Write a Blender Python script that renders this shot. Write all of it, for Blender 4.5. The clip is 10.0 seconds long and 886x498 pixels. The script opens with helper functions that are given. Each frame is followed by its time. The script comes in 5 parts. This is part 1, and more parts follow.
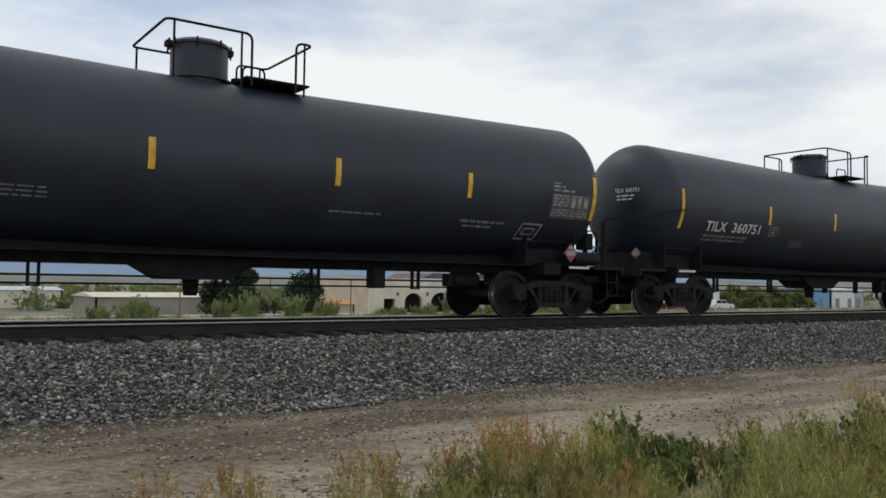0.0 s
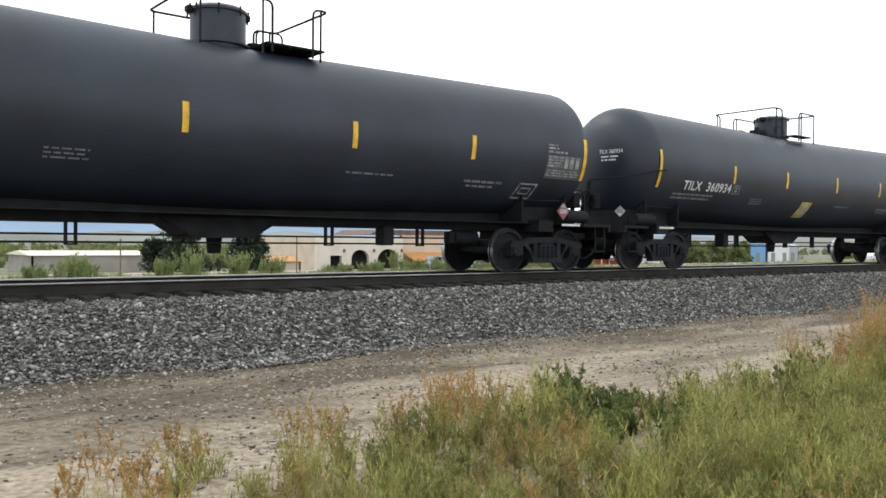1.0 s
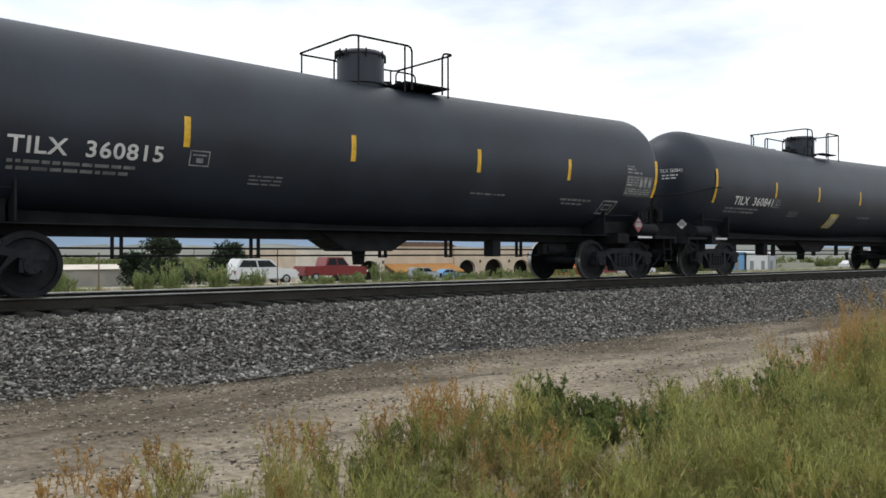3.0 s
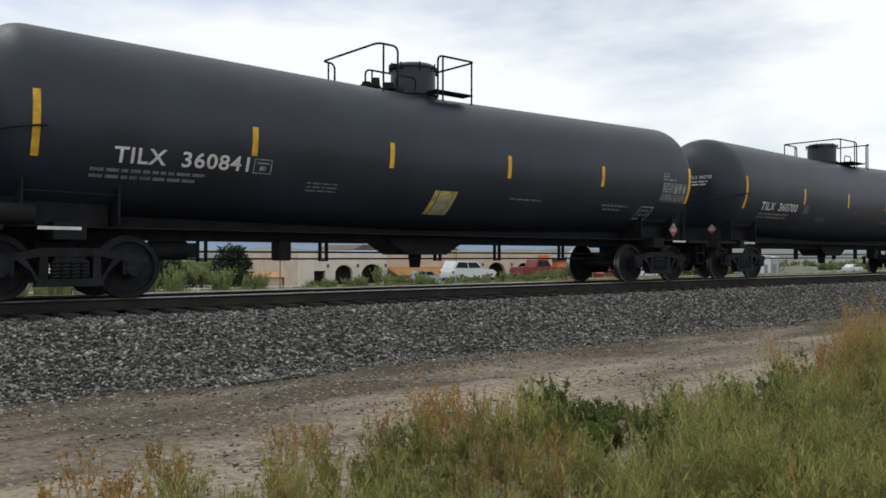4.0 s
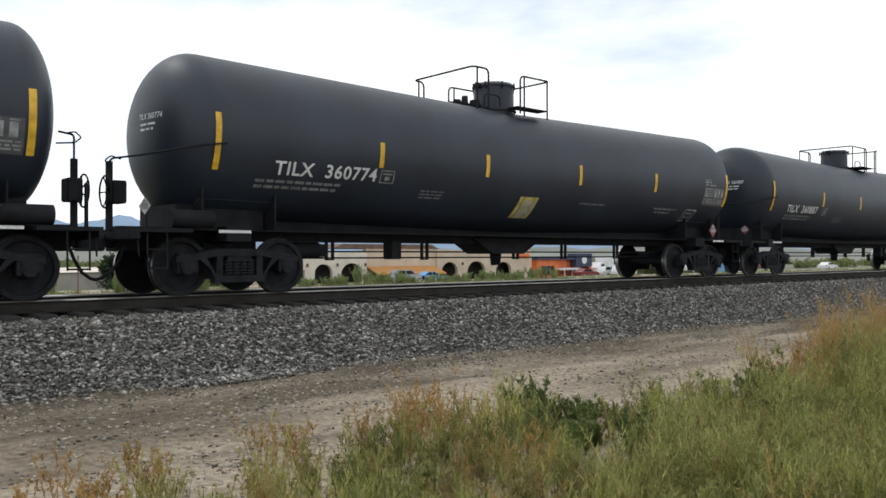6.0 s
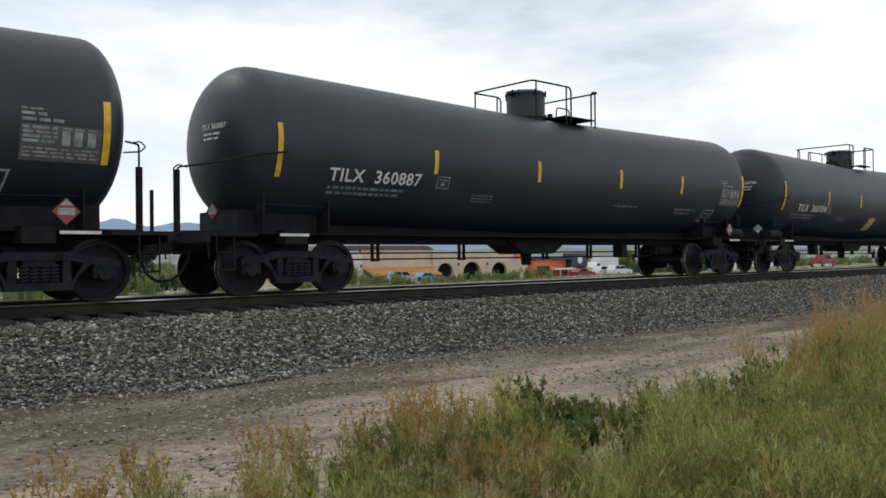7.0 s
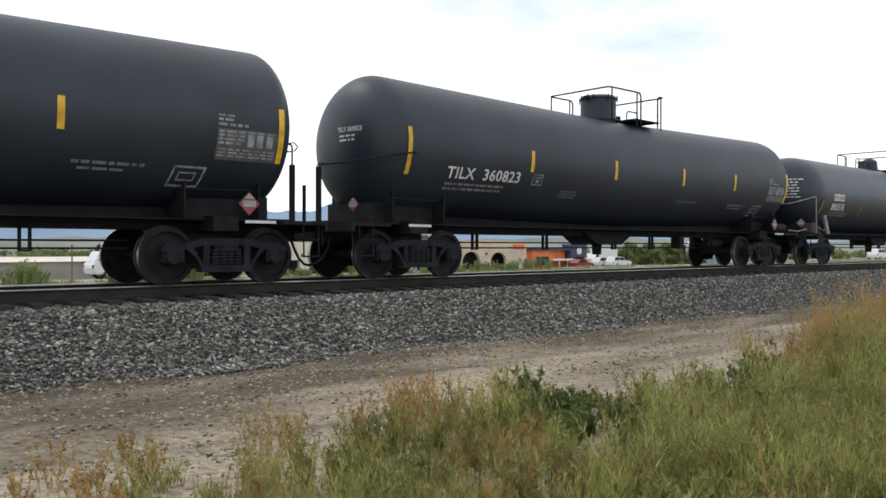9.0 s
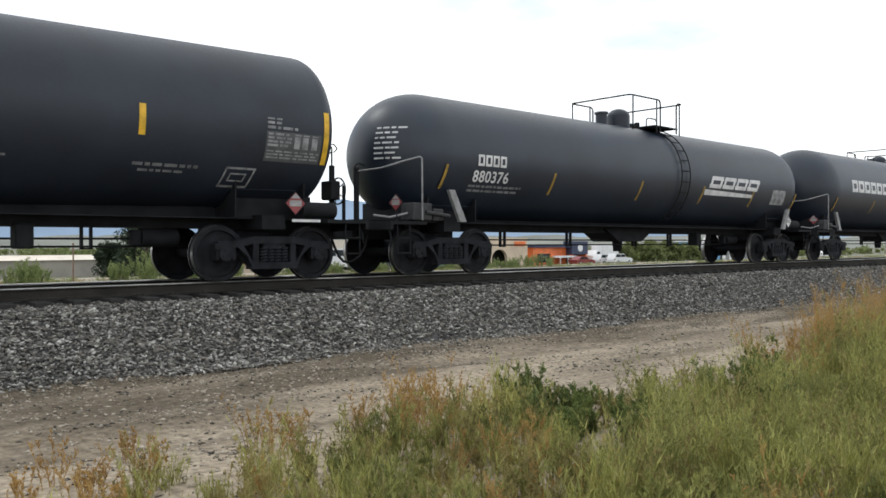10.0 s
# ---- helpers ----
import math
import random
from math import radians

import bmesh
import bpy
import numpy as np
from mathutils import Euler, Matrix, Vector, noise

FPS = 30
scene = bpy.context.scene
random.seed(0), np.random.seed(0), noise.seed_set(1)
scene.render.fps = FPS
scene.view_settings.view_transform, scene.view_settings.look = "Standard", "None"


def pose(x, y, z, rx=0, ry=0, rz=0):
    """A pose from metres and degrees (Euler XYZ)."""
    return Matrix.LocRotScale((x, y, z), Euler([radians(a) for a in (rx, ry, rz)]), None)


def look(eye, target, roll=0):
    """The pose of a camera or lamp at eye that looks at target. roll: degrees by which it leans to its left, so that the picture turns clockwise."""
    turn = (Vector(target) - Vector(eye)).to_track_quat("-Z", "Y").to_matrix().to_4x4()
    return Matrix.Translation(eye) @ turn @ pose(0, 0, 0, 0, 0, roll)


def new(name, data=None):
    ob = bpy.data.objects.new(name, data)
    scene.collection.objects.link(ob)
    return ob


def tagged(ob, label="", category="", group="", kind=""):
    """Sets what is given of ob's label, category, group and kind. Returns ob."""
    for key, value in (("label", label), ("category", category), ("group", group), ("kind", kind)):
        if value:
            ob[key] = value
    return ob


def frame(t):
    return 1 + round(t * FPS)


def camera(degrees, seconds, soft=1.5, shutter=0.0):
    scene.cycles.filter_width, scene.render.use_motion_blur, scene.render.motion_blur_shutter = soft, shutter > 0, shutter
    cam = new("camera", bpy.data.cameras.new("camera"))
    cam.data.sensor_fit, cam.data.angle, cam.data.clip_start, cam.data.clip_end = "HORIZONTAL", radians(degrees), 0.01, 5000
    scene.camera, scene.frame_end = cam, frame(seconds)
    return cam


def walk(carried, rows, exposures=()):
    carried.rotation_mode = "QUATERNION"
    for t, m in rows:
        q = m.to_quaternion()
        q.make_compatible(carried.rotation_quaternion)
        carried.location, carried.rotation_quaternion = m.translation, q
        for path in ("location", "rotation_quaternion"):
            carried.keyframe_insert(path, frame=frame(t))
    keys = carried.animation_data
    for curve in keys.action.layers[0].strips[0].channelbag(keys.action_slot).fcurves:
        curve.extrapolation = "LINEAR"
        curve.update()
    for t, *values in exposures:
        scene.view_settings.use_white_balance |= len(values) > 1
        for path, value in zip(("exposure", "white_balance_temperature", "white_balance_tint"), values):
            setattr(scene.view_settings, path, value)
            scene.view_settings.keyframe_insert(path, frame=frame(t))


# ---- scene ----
cam = camera(56.97, 10.0, soft=1.6)

# World axes: x along the track (to the east), y across it, z up; z = 0 is the top of the rails.
EYE = (0.0, 0.0, 0.627)
CAM_ROWS = [
    (0.0, -35.42, 2.513, -0.756), (0.5, -37.22, -0.158, 0.127), (1.0, -39.15, -0.503, -0.482),
    (1.5, -39.68, 0.161, -0.054), (2.0, -40.11, 0.289, -0.007), (2.5, -40.52, 0.191, 0.026),
    (4.0, -40.28, 0.515, -0.051), (4.5, -40.98, 0.395, -0.148), (5.0, -41.48, 0.003, 0.003),
    (5.5, -41.60, 0.238, -0.062), (7.0, -41.99, 0.503, 0.564), (7.5, -41.88, 0.003, 0.708),
    (8.0, -42.04, 0.025, 0.404), (8.5, -41.99, -0.137, 0.043), (9.0, -42.04, -0.234, -0.097),
    (9.5, -42.04, -0.539, 0.012), (10.0, -41.97, -0.418, 0.063)]
EXPOSURES = [(t, stops, 6400, 6) for t, stops in ((0.0, -1.81), (0.5, -1.13), (1.0, -0.85), (1.5, -1.08), (2.5, -1.23), (4.0, -1.68), (4.5, -1.35), (5.0, -1.45), (5.5, -1.25), (7.0, -1.63), (7.5, -1.38), (9.0, -1.28), (9.5, -1.40), (10.0, -1.18))]
walk(cam, [(t, pose(*EYE, 90 + pitch, roll, yaw)) for t, yaw, pitch, roll in CAM_ROWS], EXPOSURES)

# ---- light ----
SUN_ELEV, SUN_AZ = 52, -20          # degrees; azimuth from +y towards +x
world = bpy.data.worlds.new("sky")
scene.world = world
world.use_nodes = True
wn, wl = world.node_tree.nodes, world.node_tree.links
wn.clear()


def sky_world():
    sky = wn.new("ShaderNodeTexSky")
    sky.sky_type, sky.sun_disc = "NISHITA", False
    sky.sun_elevation, sky.sun_rotation = radians(SUN_ELEV), radians(SUN_AZ)
    sky.air_density, sky.dust_density, sky.altitude = 1.0, 2.0, 1500
    tc = wn.new("ShaderNodeTexCoord")
    mp = wn.new("ShaderNodeMapping")
    mp.inputs["Scale"].default_value = (1.3, 1.3, 4.5)
    mp.inputs["Location"].default_value = (0.3, 1.1, 0.4)
    nz = wn.new("ShaderNodeTexNoise")
    nz.inputs["Scale"].default_value, nz.inputs["Detail"].default_value, nz.inputs["Roughness"].default_value = 1.5, 7, 0.55
    rp = wn.new("ShaderNodeValToRGB")
    rp.color_ramp.elements[0].position, rp.color_ramp.elements[1].position = 0.33, 0.56
    rp.color_ramp.elements[0].color = (0.36, 0.36, 0.36, 1)
    rp.color_ramp.elements[1].color = (1, 1, 1, 1)
    scale = wn.new("ShaderNodeMix")
    scale.data_type, scale.blend_type = "RGBA", "MULTIPLY"
    scale.inputs["Factor"].default_value = 1.0
    scale.inputs["B"].default_value = (0.32, 0.33, 0.36, 1)
    mix = wn.new("ShaderNodeMix")
    mix.data_type = "RGBA"
    mix.inputs["B"].default_value = (3.2, 3.2, 3.25, 1)
    bg = wn.new("ShaderNodeBackground")
    bg.inputs["Strength"].default_value = 1.0
    out = wn.new("ShaderNodeOutputWorld")
    wl.new(tc.outputs["Generated"], mp.inputs["Vector"])
    wl.new(mp.outputs["Vector"], nz.inputs["Vector"])
    wl.new(nz.outputs["Fac"], rp.inputs["Fac"])
    wl.new(sky.outputs["Color"], scale.inputs["A"])
    wl.new(scale.outputs["Result"], mix.inputs["A"])
    wl.new(rp.outputs["Color"], mix.inputs["Factor"])
    wl.new(mix.outputs["Result"], bg.inputs["Color"])
    wl.new(bg.outputs["Background"], out.inputs["Surface"])


sky_world()
sun = new("sun", bpy.data.lights.new("sun", "SUN"))
sun.data.energy, sun.data.angle, sun.data.color = 1.2, radians(14), (1.0, 0.97, 0.93)
sa, se = radians(SUN_AZ), radians(SUN_ELEV)
sun.matrix_world = look((0, 0, 60), (0 - math.sin(sa) * math.cos(se), -math.cos(sa) * math.cos(se), 60 - math.sin(se)))


# ---- materials ----
def mat(name, color, rough=0.7, metal=0.0, var=0.25, scale=3.0, bump=0.0, bump_scale=40.0, tint=None, spec=0.5, island=False, obj_random=False):
    """Base colour varied at two scales, with roughness variation and fine relief."""
    m = bpy.data.materials.new(name)
    m.use_nodes = True
    n, l = m.node_tree.nodes, m.node_tree.links
    b = n["Principled BSDF"]
    b.inputs["Metallic"].default_value = metal
    b.inputs["Specular IOR Level"].default_value = spec
    tc = n.new("ShaderNodeTexCoord")
    big, fine = n.new("ShaderNodeTexNoise"), n.new("ShaderNodeTexNoise")
    big.inputs["Scale"].default_value, big.inputs["Detail"].default_value = scale, 6
    fine.inputs["Scale"].default_value, fine.inputs["Detail"].default_value = bump_scale, 4
    for x in (big, fine):
        l.new(tc.outputs["Object"], x.inputs["Vector"])
    lo = [max(0, c * (1 - var)) for c in color]
    hi = [min(1, c * (1 + var)) for c in (tint or color)]
    ramp = n.new("ShaderNodeValToRGB")
    ramp.color_ramp.elements[0].position, ramp.color_ramp.elements[1].position = 0.3, 0.7
    ramp.color_ramp.elements[0].color, ramp.color_ramp.elements[1].color = (*lo, 1), (*hi, 1)
    add = n.new("ShaderNodeMath")
    add.operation = "MULTIPLY_ADD"
    add.inputs[1].default_value = 0.35
    l.new(fine.outputs["Fac"], add.inputs[0])
    l.new(big.outputs["Fac"], add.inputs[2])
    sub = n.new("ShaderNodeMath")
    sub.operation = "SUBTRACT"
    sub.inputs[1].default_value = 0.17
    l.new(add.outputs[0], sub.inputs[0])
    src = sub.outputs[0]
    if island or obj_random:
        info = n.new("ShaderNodeNewGeometry" if island else "ShaderNodeObjectInfo")
        mx = n.new("ShaderNodeMath")
        mx.operation = "MULTIPLY_ADD"
        mx.inputs[1].default_value = 0.6
        l.new(info.outputs["Random Per Island" if island else "Random"], mx.inputs[0])
        sc = n.new("ShaderNodeMath")
        sc.operation = "MULTIPLY_ADD"
        sc.inputs[1].default_value, sc.inputs[2].default_value = 0.5, -0.05
        l.new(src, sc.inputs[0])
        l.new(sc.outputs[0], mx.inputs[2])
        src = mx.outputs[0]
    l.new(src, ramp.inputs["Fac"])
    l.new(ramp.outputs["Color"], b.inputs["Base Color"])
    rr = n.new("ShaderNodeMapRange")
    rr.inputs["To Min"].default_value, rr.inputs["To Max"].default_value = max(0.03, rough - 0.12), min(1, rough + 0.12)
    l.new(fine.outputs["Fac"], rr.inputs["Value"])
    l.new(rr.outputs["Result"], b.inputs["Roughness"])
    if bump:
        bp = n.new("ShaderNodeBump")
        bp.inputs["Strength"].default_value, bp.inputs["Distance"].default_value = bump, 0.02
        l.new(fine.outputs["Fac"], bp.inputs["Height"])
        l.new(bp.outputs["Normal"], b.inputs["Normal"])
    return m


TANK_BLACK = mat("tank_black_paint", (0.017, 0.023, 0.035), 0.46, spec=0.45, var=0.3, scale=0.8, bump=0.04, bump_scale=25)
FRAME_BLACK = mat("frame_black", (0.015, 0.0155, 0.0175), 0.75, spec=0.15, var=0.4, scale=3, bump=0.2)
TRUCK_IRON = mat("cast_iron", (0.017, 0.0175, 0.0205), 0.8, spec=0.15, var=0.4, scale=5, bump=0.3)
WHEEL_STEEL = mat("wheel_steel", (0.016, 0.0165, 0.019), 0.75, spec=0.15, var=0.4, scale=6, bump=0.2)
TREAD_STEEL = mat("worn_tread", (0.35, 0.34, 0.33), 0.35, metal=0.9, var=0.2)
YELLOW = mat("reflective_yellow", (0.62, 0.36, 0.02), 0.45, var=0.2, scale=6, tint=(0.7, 0.42, 0.03))
WHITE_MARK = mat("stencil_white", (0.62, 0.62, 0.62), 0.6, var=0.2, scale=5)
GREY_MARK = mat("faded_stencil", (0.17, 0.175, 0.18), 0.7, var=0.4, scale=5)
PALE_MARK = mat("placard_pale", (0.30, 0.29, 0.29), 0.6, var=0.3, scale=9)
RED_MARK = mat("placard_red", (0.24, 0.045, 0.05), 0.5, var=0.2)
RAIL_RUST = mat("rail_rust", (0.034, 0.031, 0.027), 0.85, spec=0.15, var=0.3, scale=3, bump=0.3)
RAIL_HEAD = mat("rail_head", (0.66, 0.65, 0.60), 0.34, metal=0.9, var=0.15)
TIE_WOOD = mat("tie_wood", (0.026, 0.024, 0.022), 0.9, var=0.4, scale=6, bump=0.6)
BALLAST_BASE = mat("ballast_base", (0.06, 0.058, 0.056), 0.95, var=0.5, scale=20, bump=1.0, bump_scale=30)


def stone_material():
    m = bpy.data.materials.new("ballast_stone")
    m.use_nodes = True
    n, l = m.node_tree.nodes, m.node_tree.links
    b = n["Principled BSDF"]
    b.inputs["Roughness"].default_value, b.inputs["Specular IOR Level"].default_value = 0.9, 0.25
    g, r, tc, nz, mx = (n.new(k) for k in ("ShaderNodeNewGeometry", "ShaderNodeValToRGB", "ShaderNodeTexCoord", "ShaderNodeTexNoise", "ShaderNodeMix"))
    e = r.color_ramp.elements
    e[0].position, e[0].color = 0.0, (0.065, 0.062, 0.056, 1)
    e[1].position, e[1].color = 1.0, (0.78, 0.76, 0.70, 1)
    for p, c in ((0.35, (0.17, 0.163, 0.15)), (0.52, (0.25, 0.222, 0.19)), (0.75, (0.35, 0.336, 0.306)), (0.9, (0.50, 0.48, 0.44))):
        e.new(p).color = (*c, 1)
    nz.inputs["Scale"].default_value, nz.inputs["Detail"].default_value = 0.8, 5
    mx.data_type, mx.blend_type = "RGBA", "MULTIPLY"
    mx.inputs["Factor"].default_value = 0.4
    l.new(g.outputs["Random Per Island"], r.inputs["Fac"])
    l.new(tc.outputs["Object"], nz.inputs["Vector"])
    l.new(r.outputs["Color"], mx.inputs["A"])
    l.new(nz.outputs["Fac"], mx.inputs["B"])
    l.new(mx.outputs["Result"], b.inputs["Base Color"])
    return m


STONE = stone_material()


# ---- helpers ----
def link_bm(name, bm, material, smooth=False, bevel=0.0):
    me = bpy.data.meshes.new(name)
    bmesh.ops.recalc_face_normals(bm, faces=bm.faces)
    bm.to_mesh(me)
    bm.free()
    me.materials.append(material)
    if smooth:
        me.shade_smooth()
        me.set_sharp_from_angle(angle=radians(40))
    return new(name, me)


def part(name, bm, material, parent, label="", smooth=False):
    ob = link_bm(name, bm, material, smooth)
    ob.parent = parent
    if label:
        tagged(ob, label)
    return ob


def part_mesh(name, me, parent, m=None):
    ob = new(name, me)
    ob.parent = parent
    if m is not None:
        ob.matrix_basis = m
    return ob


def box(bm, x0, x1, y0, y1, z0, z1, bevel=0.0):
    r = bmesh.ops.create_cube(bm, size=1.0, matrix=Matrix.LocRotScale(((x0 + x1) / 2, (y0 + y1) / 2, (z0 + z1) / 2), None, (abs(x1 - x0), abs(y1 - y0), abs(z1 - z0))))
    if bevel:
        es = list({e for v in r["verts"] for e in v.link_edges})
        bmesh.ops.bevel(bm, geom=es, offset=bevel, segments=2, affect="EDGES", profile=0.5)
    return r["verts"]


def bar(bm, a, b, r=0.02, seg=8):
    """A round bar from a to b."""
    a, b = Vector(a), Vector(b)
    d = b - a
    q = d.to_track_quat("Z", "Y").to_matrix().to_4x4()
    bmesh.ops.create_cone(bm, cap_ends=True, segments=seg, radius1=r, radius2=r, depth=d.length, matrix=Matrix.Translation((a + b) / 2) @ q)


def pipe(bm, pts, r=0.02, seg=7):
    """A bent tube through the points."""
    pts = [Vector(p) for p in pts]
    rings = []
    for i, p in enumerate(pts):
        d = (pts[min(i + 1, len(pts) - 1)] - pts[max(i - 1, 0)]).normalized()
        q = d.to_track_quat("Z", "Y")
        rings.append([bm.verts.new(p + q @ Vector((r * math.cos(2 * math.pi * k / seg), r * math.sin(2 * math.pi * k / seg), 0))) for k in range(seg)])
    # line up rings by nearest start vertex
    for i in range(1, len(rings)):
        base = rings[i - 1][0].co - pts[i - 1]
        j = min(range(seg), key=lambda k: ((rings[i][k].co - pts[i]) - base).length)
        rings[i] = rings[i][j:] + rings[i][:j]
    for r0, r1 in zip(rings, rings[1:]):
        for k in range(seg):
            bm.faces.new((r0[k], r0[(k + 1) % seg], r1[(k + 1) % seg], r1[k]))
    bm.faces.new(rings[0][::-1])
    bm.faces.new(rings[-1])


def rounded(pts, radius=0.12, n=4):
    """The corner points with each inner corner rounded."""
    pts = [Vector(p) for p in pts]
    out = [pts[0]]
    for a, b, c in zip(pts, pts[1:], pts[2:]):
        u, v = (a - b), (c - b)
        r = min(radius, u.length * 0.45, v.length * 0.45)
        p, q = b + u.normalized() * r, b + v.normalized() * r
        for i in range(n + 1):
            t = i / n
            out.append((1 - t) ** 2 * p + 2 * t * (1 - t) * b + t * t * q)
    out.append(pts[-1])
    return out


def prism(bm, outline, y0, y1):
    """An outline in the x-z plane drawn out from y0 to y1."""
    a = [bm.verts.new((x, y0, z)) for x, z in outline]
    b = [bm.verts.new((x, y1, z)) for x, z in outline]
    bm.faces.new(a)
    bm.faces.new(b[::-1])
    n = len(a)
    for i in range(n):
        bm.faces.new((a[i], b[i], b[(i + 1) % n], a[(i + 1) % n]))


def lathe_y(bm, profile, seg=32, cx=0.0, cz=0.0):
    """A profile of (radius, y) turned round the y axis."""
    rings = []
    for r, y in profile:
        rings.append([bm.verts.new((cx + r * math.cos(2 * math.pi * k / seg), y, cz + r * math.sin(2 * math.pi * k / seg))) for k in range(seg)])
    for r0, r1 in zip(rings, rings[1:]):
        for k in range(seg):
            bm.faces.new((r0[k], r0[(k + 1) % seg], r1[(k + 1) % seg], r1[k]))
    bm.faces.new(rings[0][::-1])
    bm.faces.new(rings[-1])


# ---- train ----
TRACK_Y = 13.171
CAR_LEN = 18.053
R_TANK, Z_TANK, SLOPE = 1.395, 2.494, 0.017
CAR0_X = 4.18                      # centre of the first car at 0 s
SLACK = {4: 0.02, 6: -0.05}          # play in the couplings
SHIFT = {0.0: 0.16, 0.5: -0.3, 1.0: -0.135, 1.5: -0.05, 2.0: 0.045, 2.5: 0.125, 4.0: -0.15, 4.5: -0.1, 5.0: 0.03, 5.5: 0.135, 7.0: -0.155, 7.5: -0.085, 8.0: -0.065, 8.5: 0.1, 9.0: 0.15, 9.5: 0.26, 10.0: -0.145}


def run(t):
    """Way the train has gone at t seconds, to the west."""
    return 16.347 * t + 0.5 * 0.0591 * t * t


def tank_z(x):
    return Z_TANK + SLOPE * math.sqrt(x * x + 0.09)


def shell(bm, half, head, radius, zfun, seg=72, rear=None):
    """A tank lying along x with domed ends; rear is the depth of the other dome."""
    xs = []
    for i in range(15):
        a = math.pi / 2 * i / 14
        xs.append((-(half - head) - head * math.cos(a), radius * math.sin(a) ** 0.93 if i else 0.0))
    n = 24
    back = rear or head
    xs += [(-(half - head) + (2 * half - head - back) * i / n, radius) for i in range(1, n)]
    xs += [(half - back + (-x - half + head) * back / head, r) for x, r in reversed(xs[:15])]
    rings = []
    for x, r in xs:
        zc = zfun(x)
        if r < 1e-6:
            rings.append([bm.verts.new((x, 0, zc))])
        else:
            rings.append([bm.verts.new((x, r * math.cos(2 * math.pi * k / seg), zc + r * math.sin(2 * math.pi * k / seg))) for k in range(seg)])
    for r0, r1 in zip(rings, rings[1:]):
        for k in range(seg):
            k2 = (k + 1) % seg
            if len(r0) == 1:
                bm.faces.new((r0[0], r1[k2], r1[k]))
            elif len(r1) == 1:
                bm.faces.new((r0[k], r0[k2], r1[0]))
            else:
                bm.faces.new((r0[k], r0[k2], r1[k2], r1[k]))


def wrap(bm, radius, zfun, lift=0.006):
    """Bends a flat sheet (x, height z) onto the camera side of the tank."""
    for v in bm.verts:
        zc = zfun(v.co.x)
        d = max(-0.985, min(0.985, (v.co.z - zc) / radius))
        v.co.y = -math.sqrt(1 - d * d) * (radius + lift)


def sheet(bm, x0, x1, z0, z1, rows=6, lean=0.0):
    """A flat rectangle in rows, ready to be wrapped; lean shifts its top along x."""
    prev = None
    for i in range(rows + 1):
        f = i / rows
        z = z0 + (z1 - z0) * f
        cur = (bm.verts.new((x0 + lean * f, 0, z)), bm.verts.new((x1 + lean * f, 0, z)))
        if prev:
            bm.faces.new((prev[0], prev[1], cur[1], cur[0]))
        prev = cur


def mark(name, rects, material, parent, radius=R_TANK, zfun=tank_z, label="", lift=0.006):
    bm = bmesh.new()
    for r in rects:
        sheet(bm, *r)
    wrap(bm, radius, zfun, lift)
    ob = part(name, bm, material, parent, label)
    if name in ("stencil", "data_panel"):
        tagged(ob, label or "lines of small worn stencilled writing", kind="stuff")
    return ob


WHEEL_R = 0.457
PROFILE = [(0.10, 0.08), (0.14, 0.075), (0.16, 0.03), (0.33, 0.0), (0.37, 0.015), (0.385, 0.06), (WHEEL_R - 0.006, 0.065), (WHEEL_R, 0.055),
           (WHEEL_R + 0.002, -0.03), (WHEEL_R + 0.026, -0.05), (WHEEL_R + 0.022, -0.07), (0.39, -0.075), (0.36, -0.05), (0.16, -0.06), (0.10, -0.07)]


def wheel_mesh():
    bm = bmesh.new()
    lathe_y(bm, [(r, -y) for r, y in PROFILE], 40)
    ob = link_bm("wheel", bm, WHEEL_STEEL, True)
    me = ob.data
    me.materials.append(TREAD_STEEL)
    for p in me.polygons:
        c = p.center
        r = math.hypot(c.x, c.z)
        if r > WHEEL_R - 0.004 and abs(p.normal.y) < 0.6 and len(p.vertices) == 4:
            p.material_index = 1
    bpy.data.objects.remove(ob)
    return me


def axle_mesh():
    bm = bmesh.new()
    bar(bm, (0, -1.06, 0), (0, 1.06, 0), 0.085, 14)
    for s in (-1, 1):
        bar(bm, (0, s * 1.06, 0), (0, s * 1.10, 0), 0.12, 14)
        for k in range(3):
            a = 2 * math.pi * k / 3
            bar(bm, (0.06 * math.cos(a), s * 1.10, 0.06 * math.sin(a)), (0.06 * math.cos(a), s * 1.115, 0.06 * math.sin(a)), 0.02, 6)
    ob = link_bm("wheelset", bm, WHEEL_STEEL, True)
    me = ob.data
    bpy.data.objects.remove(ob)
    return me


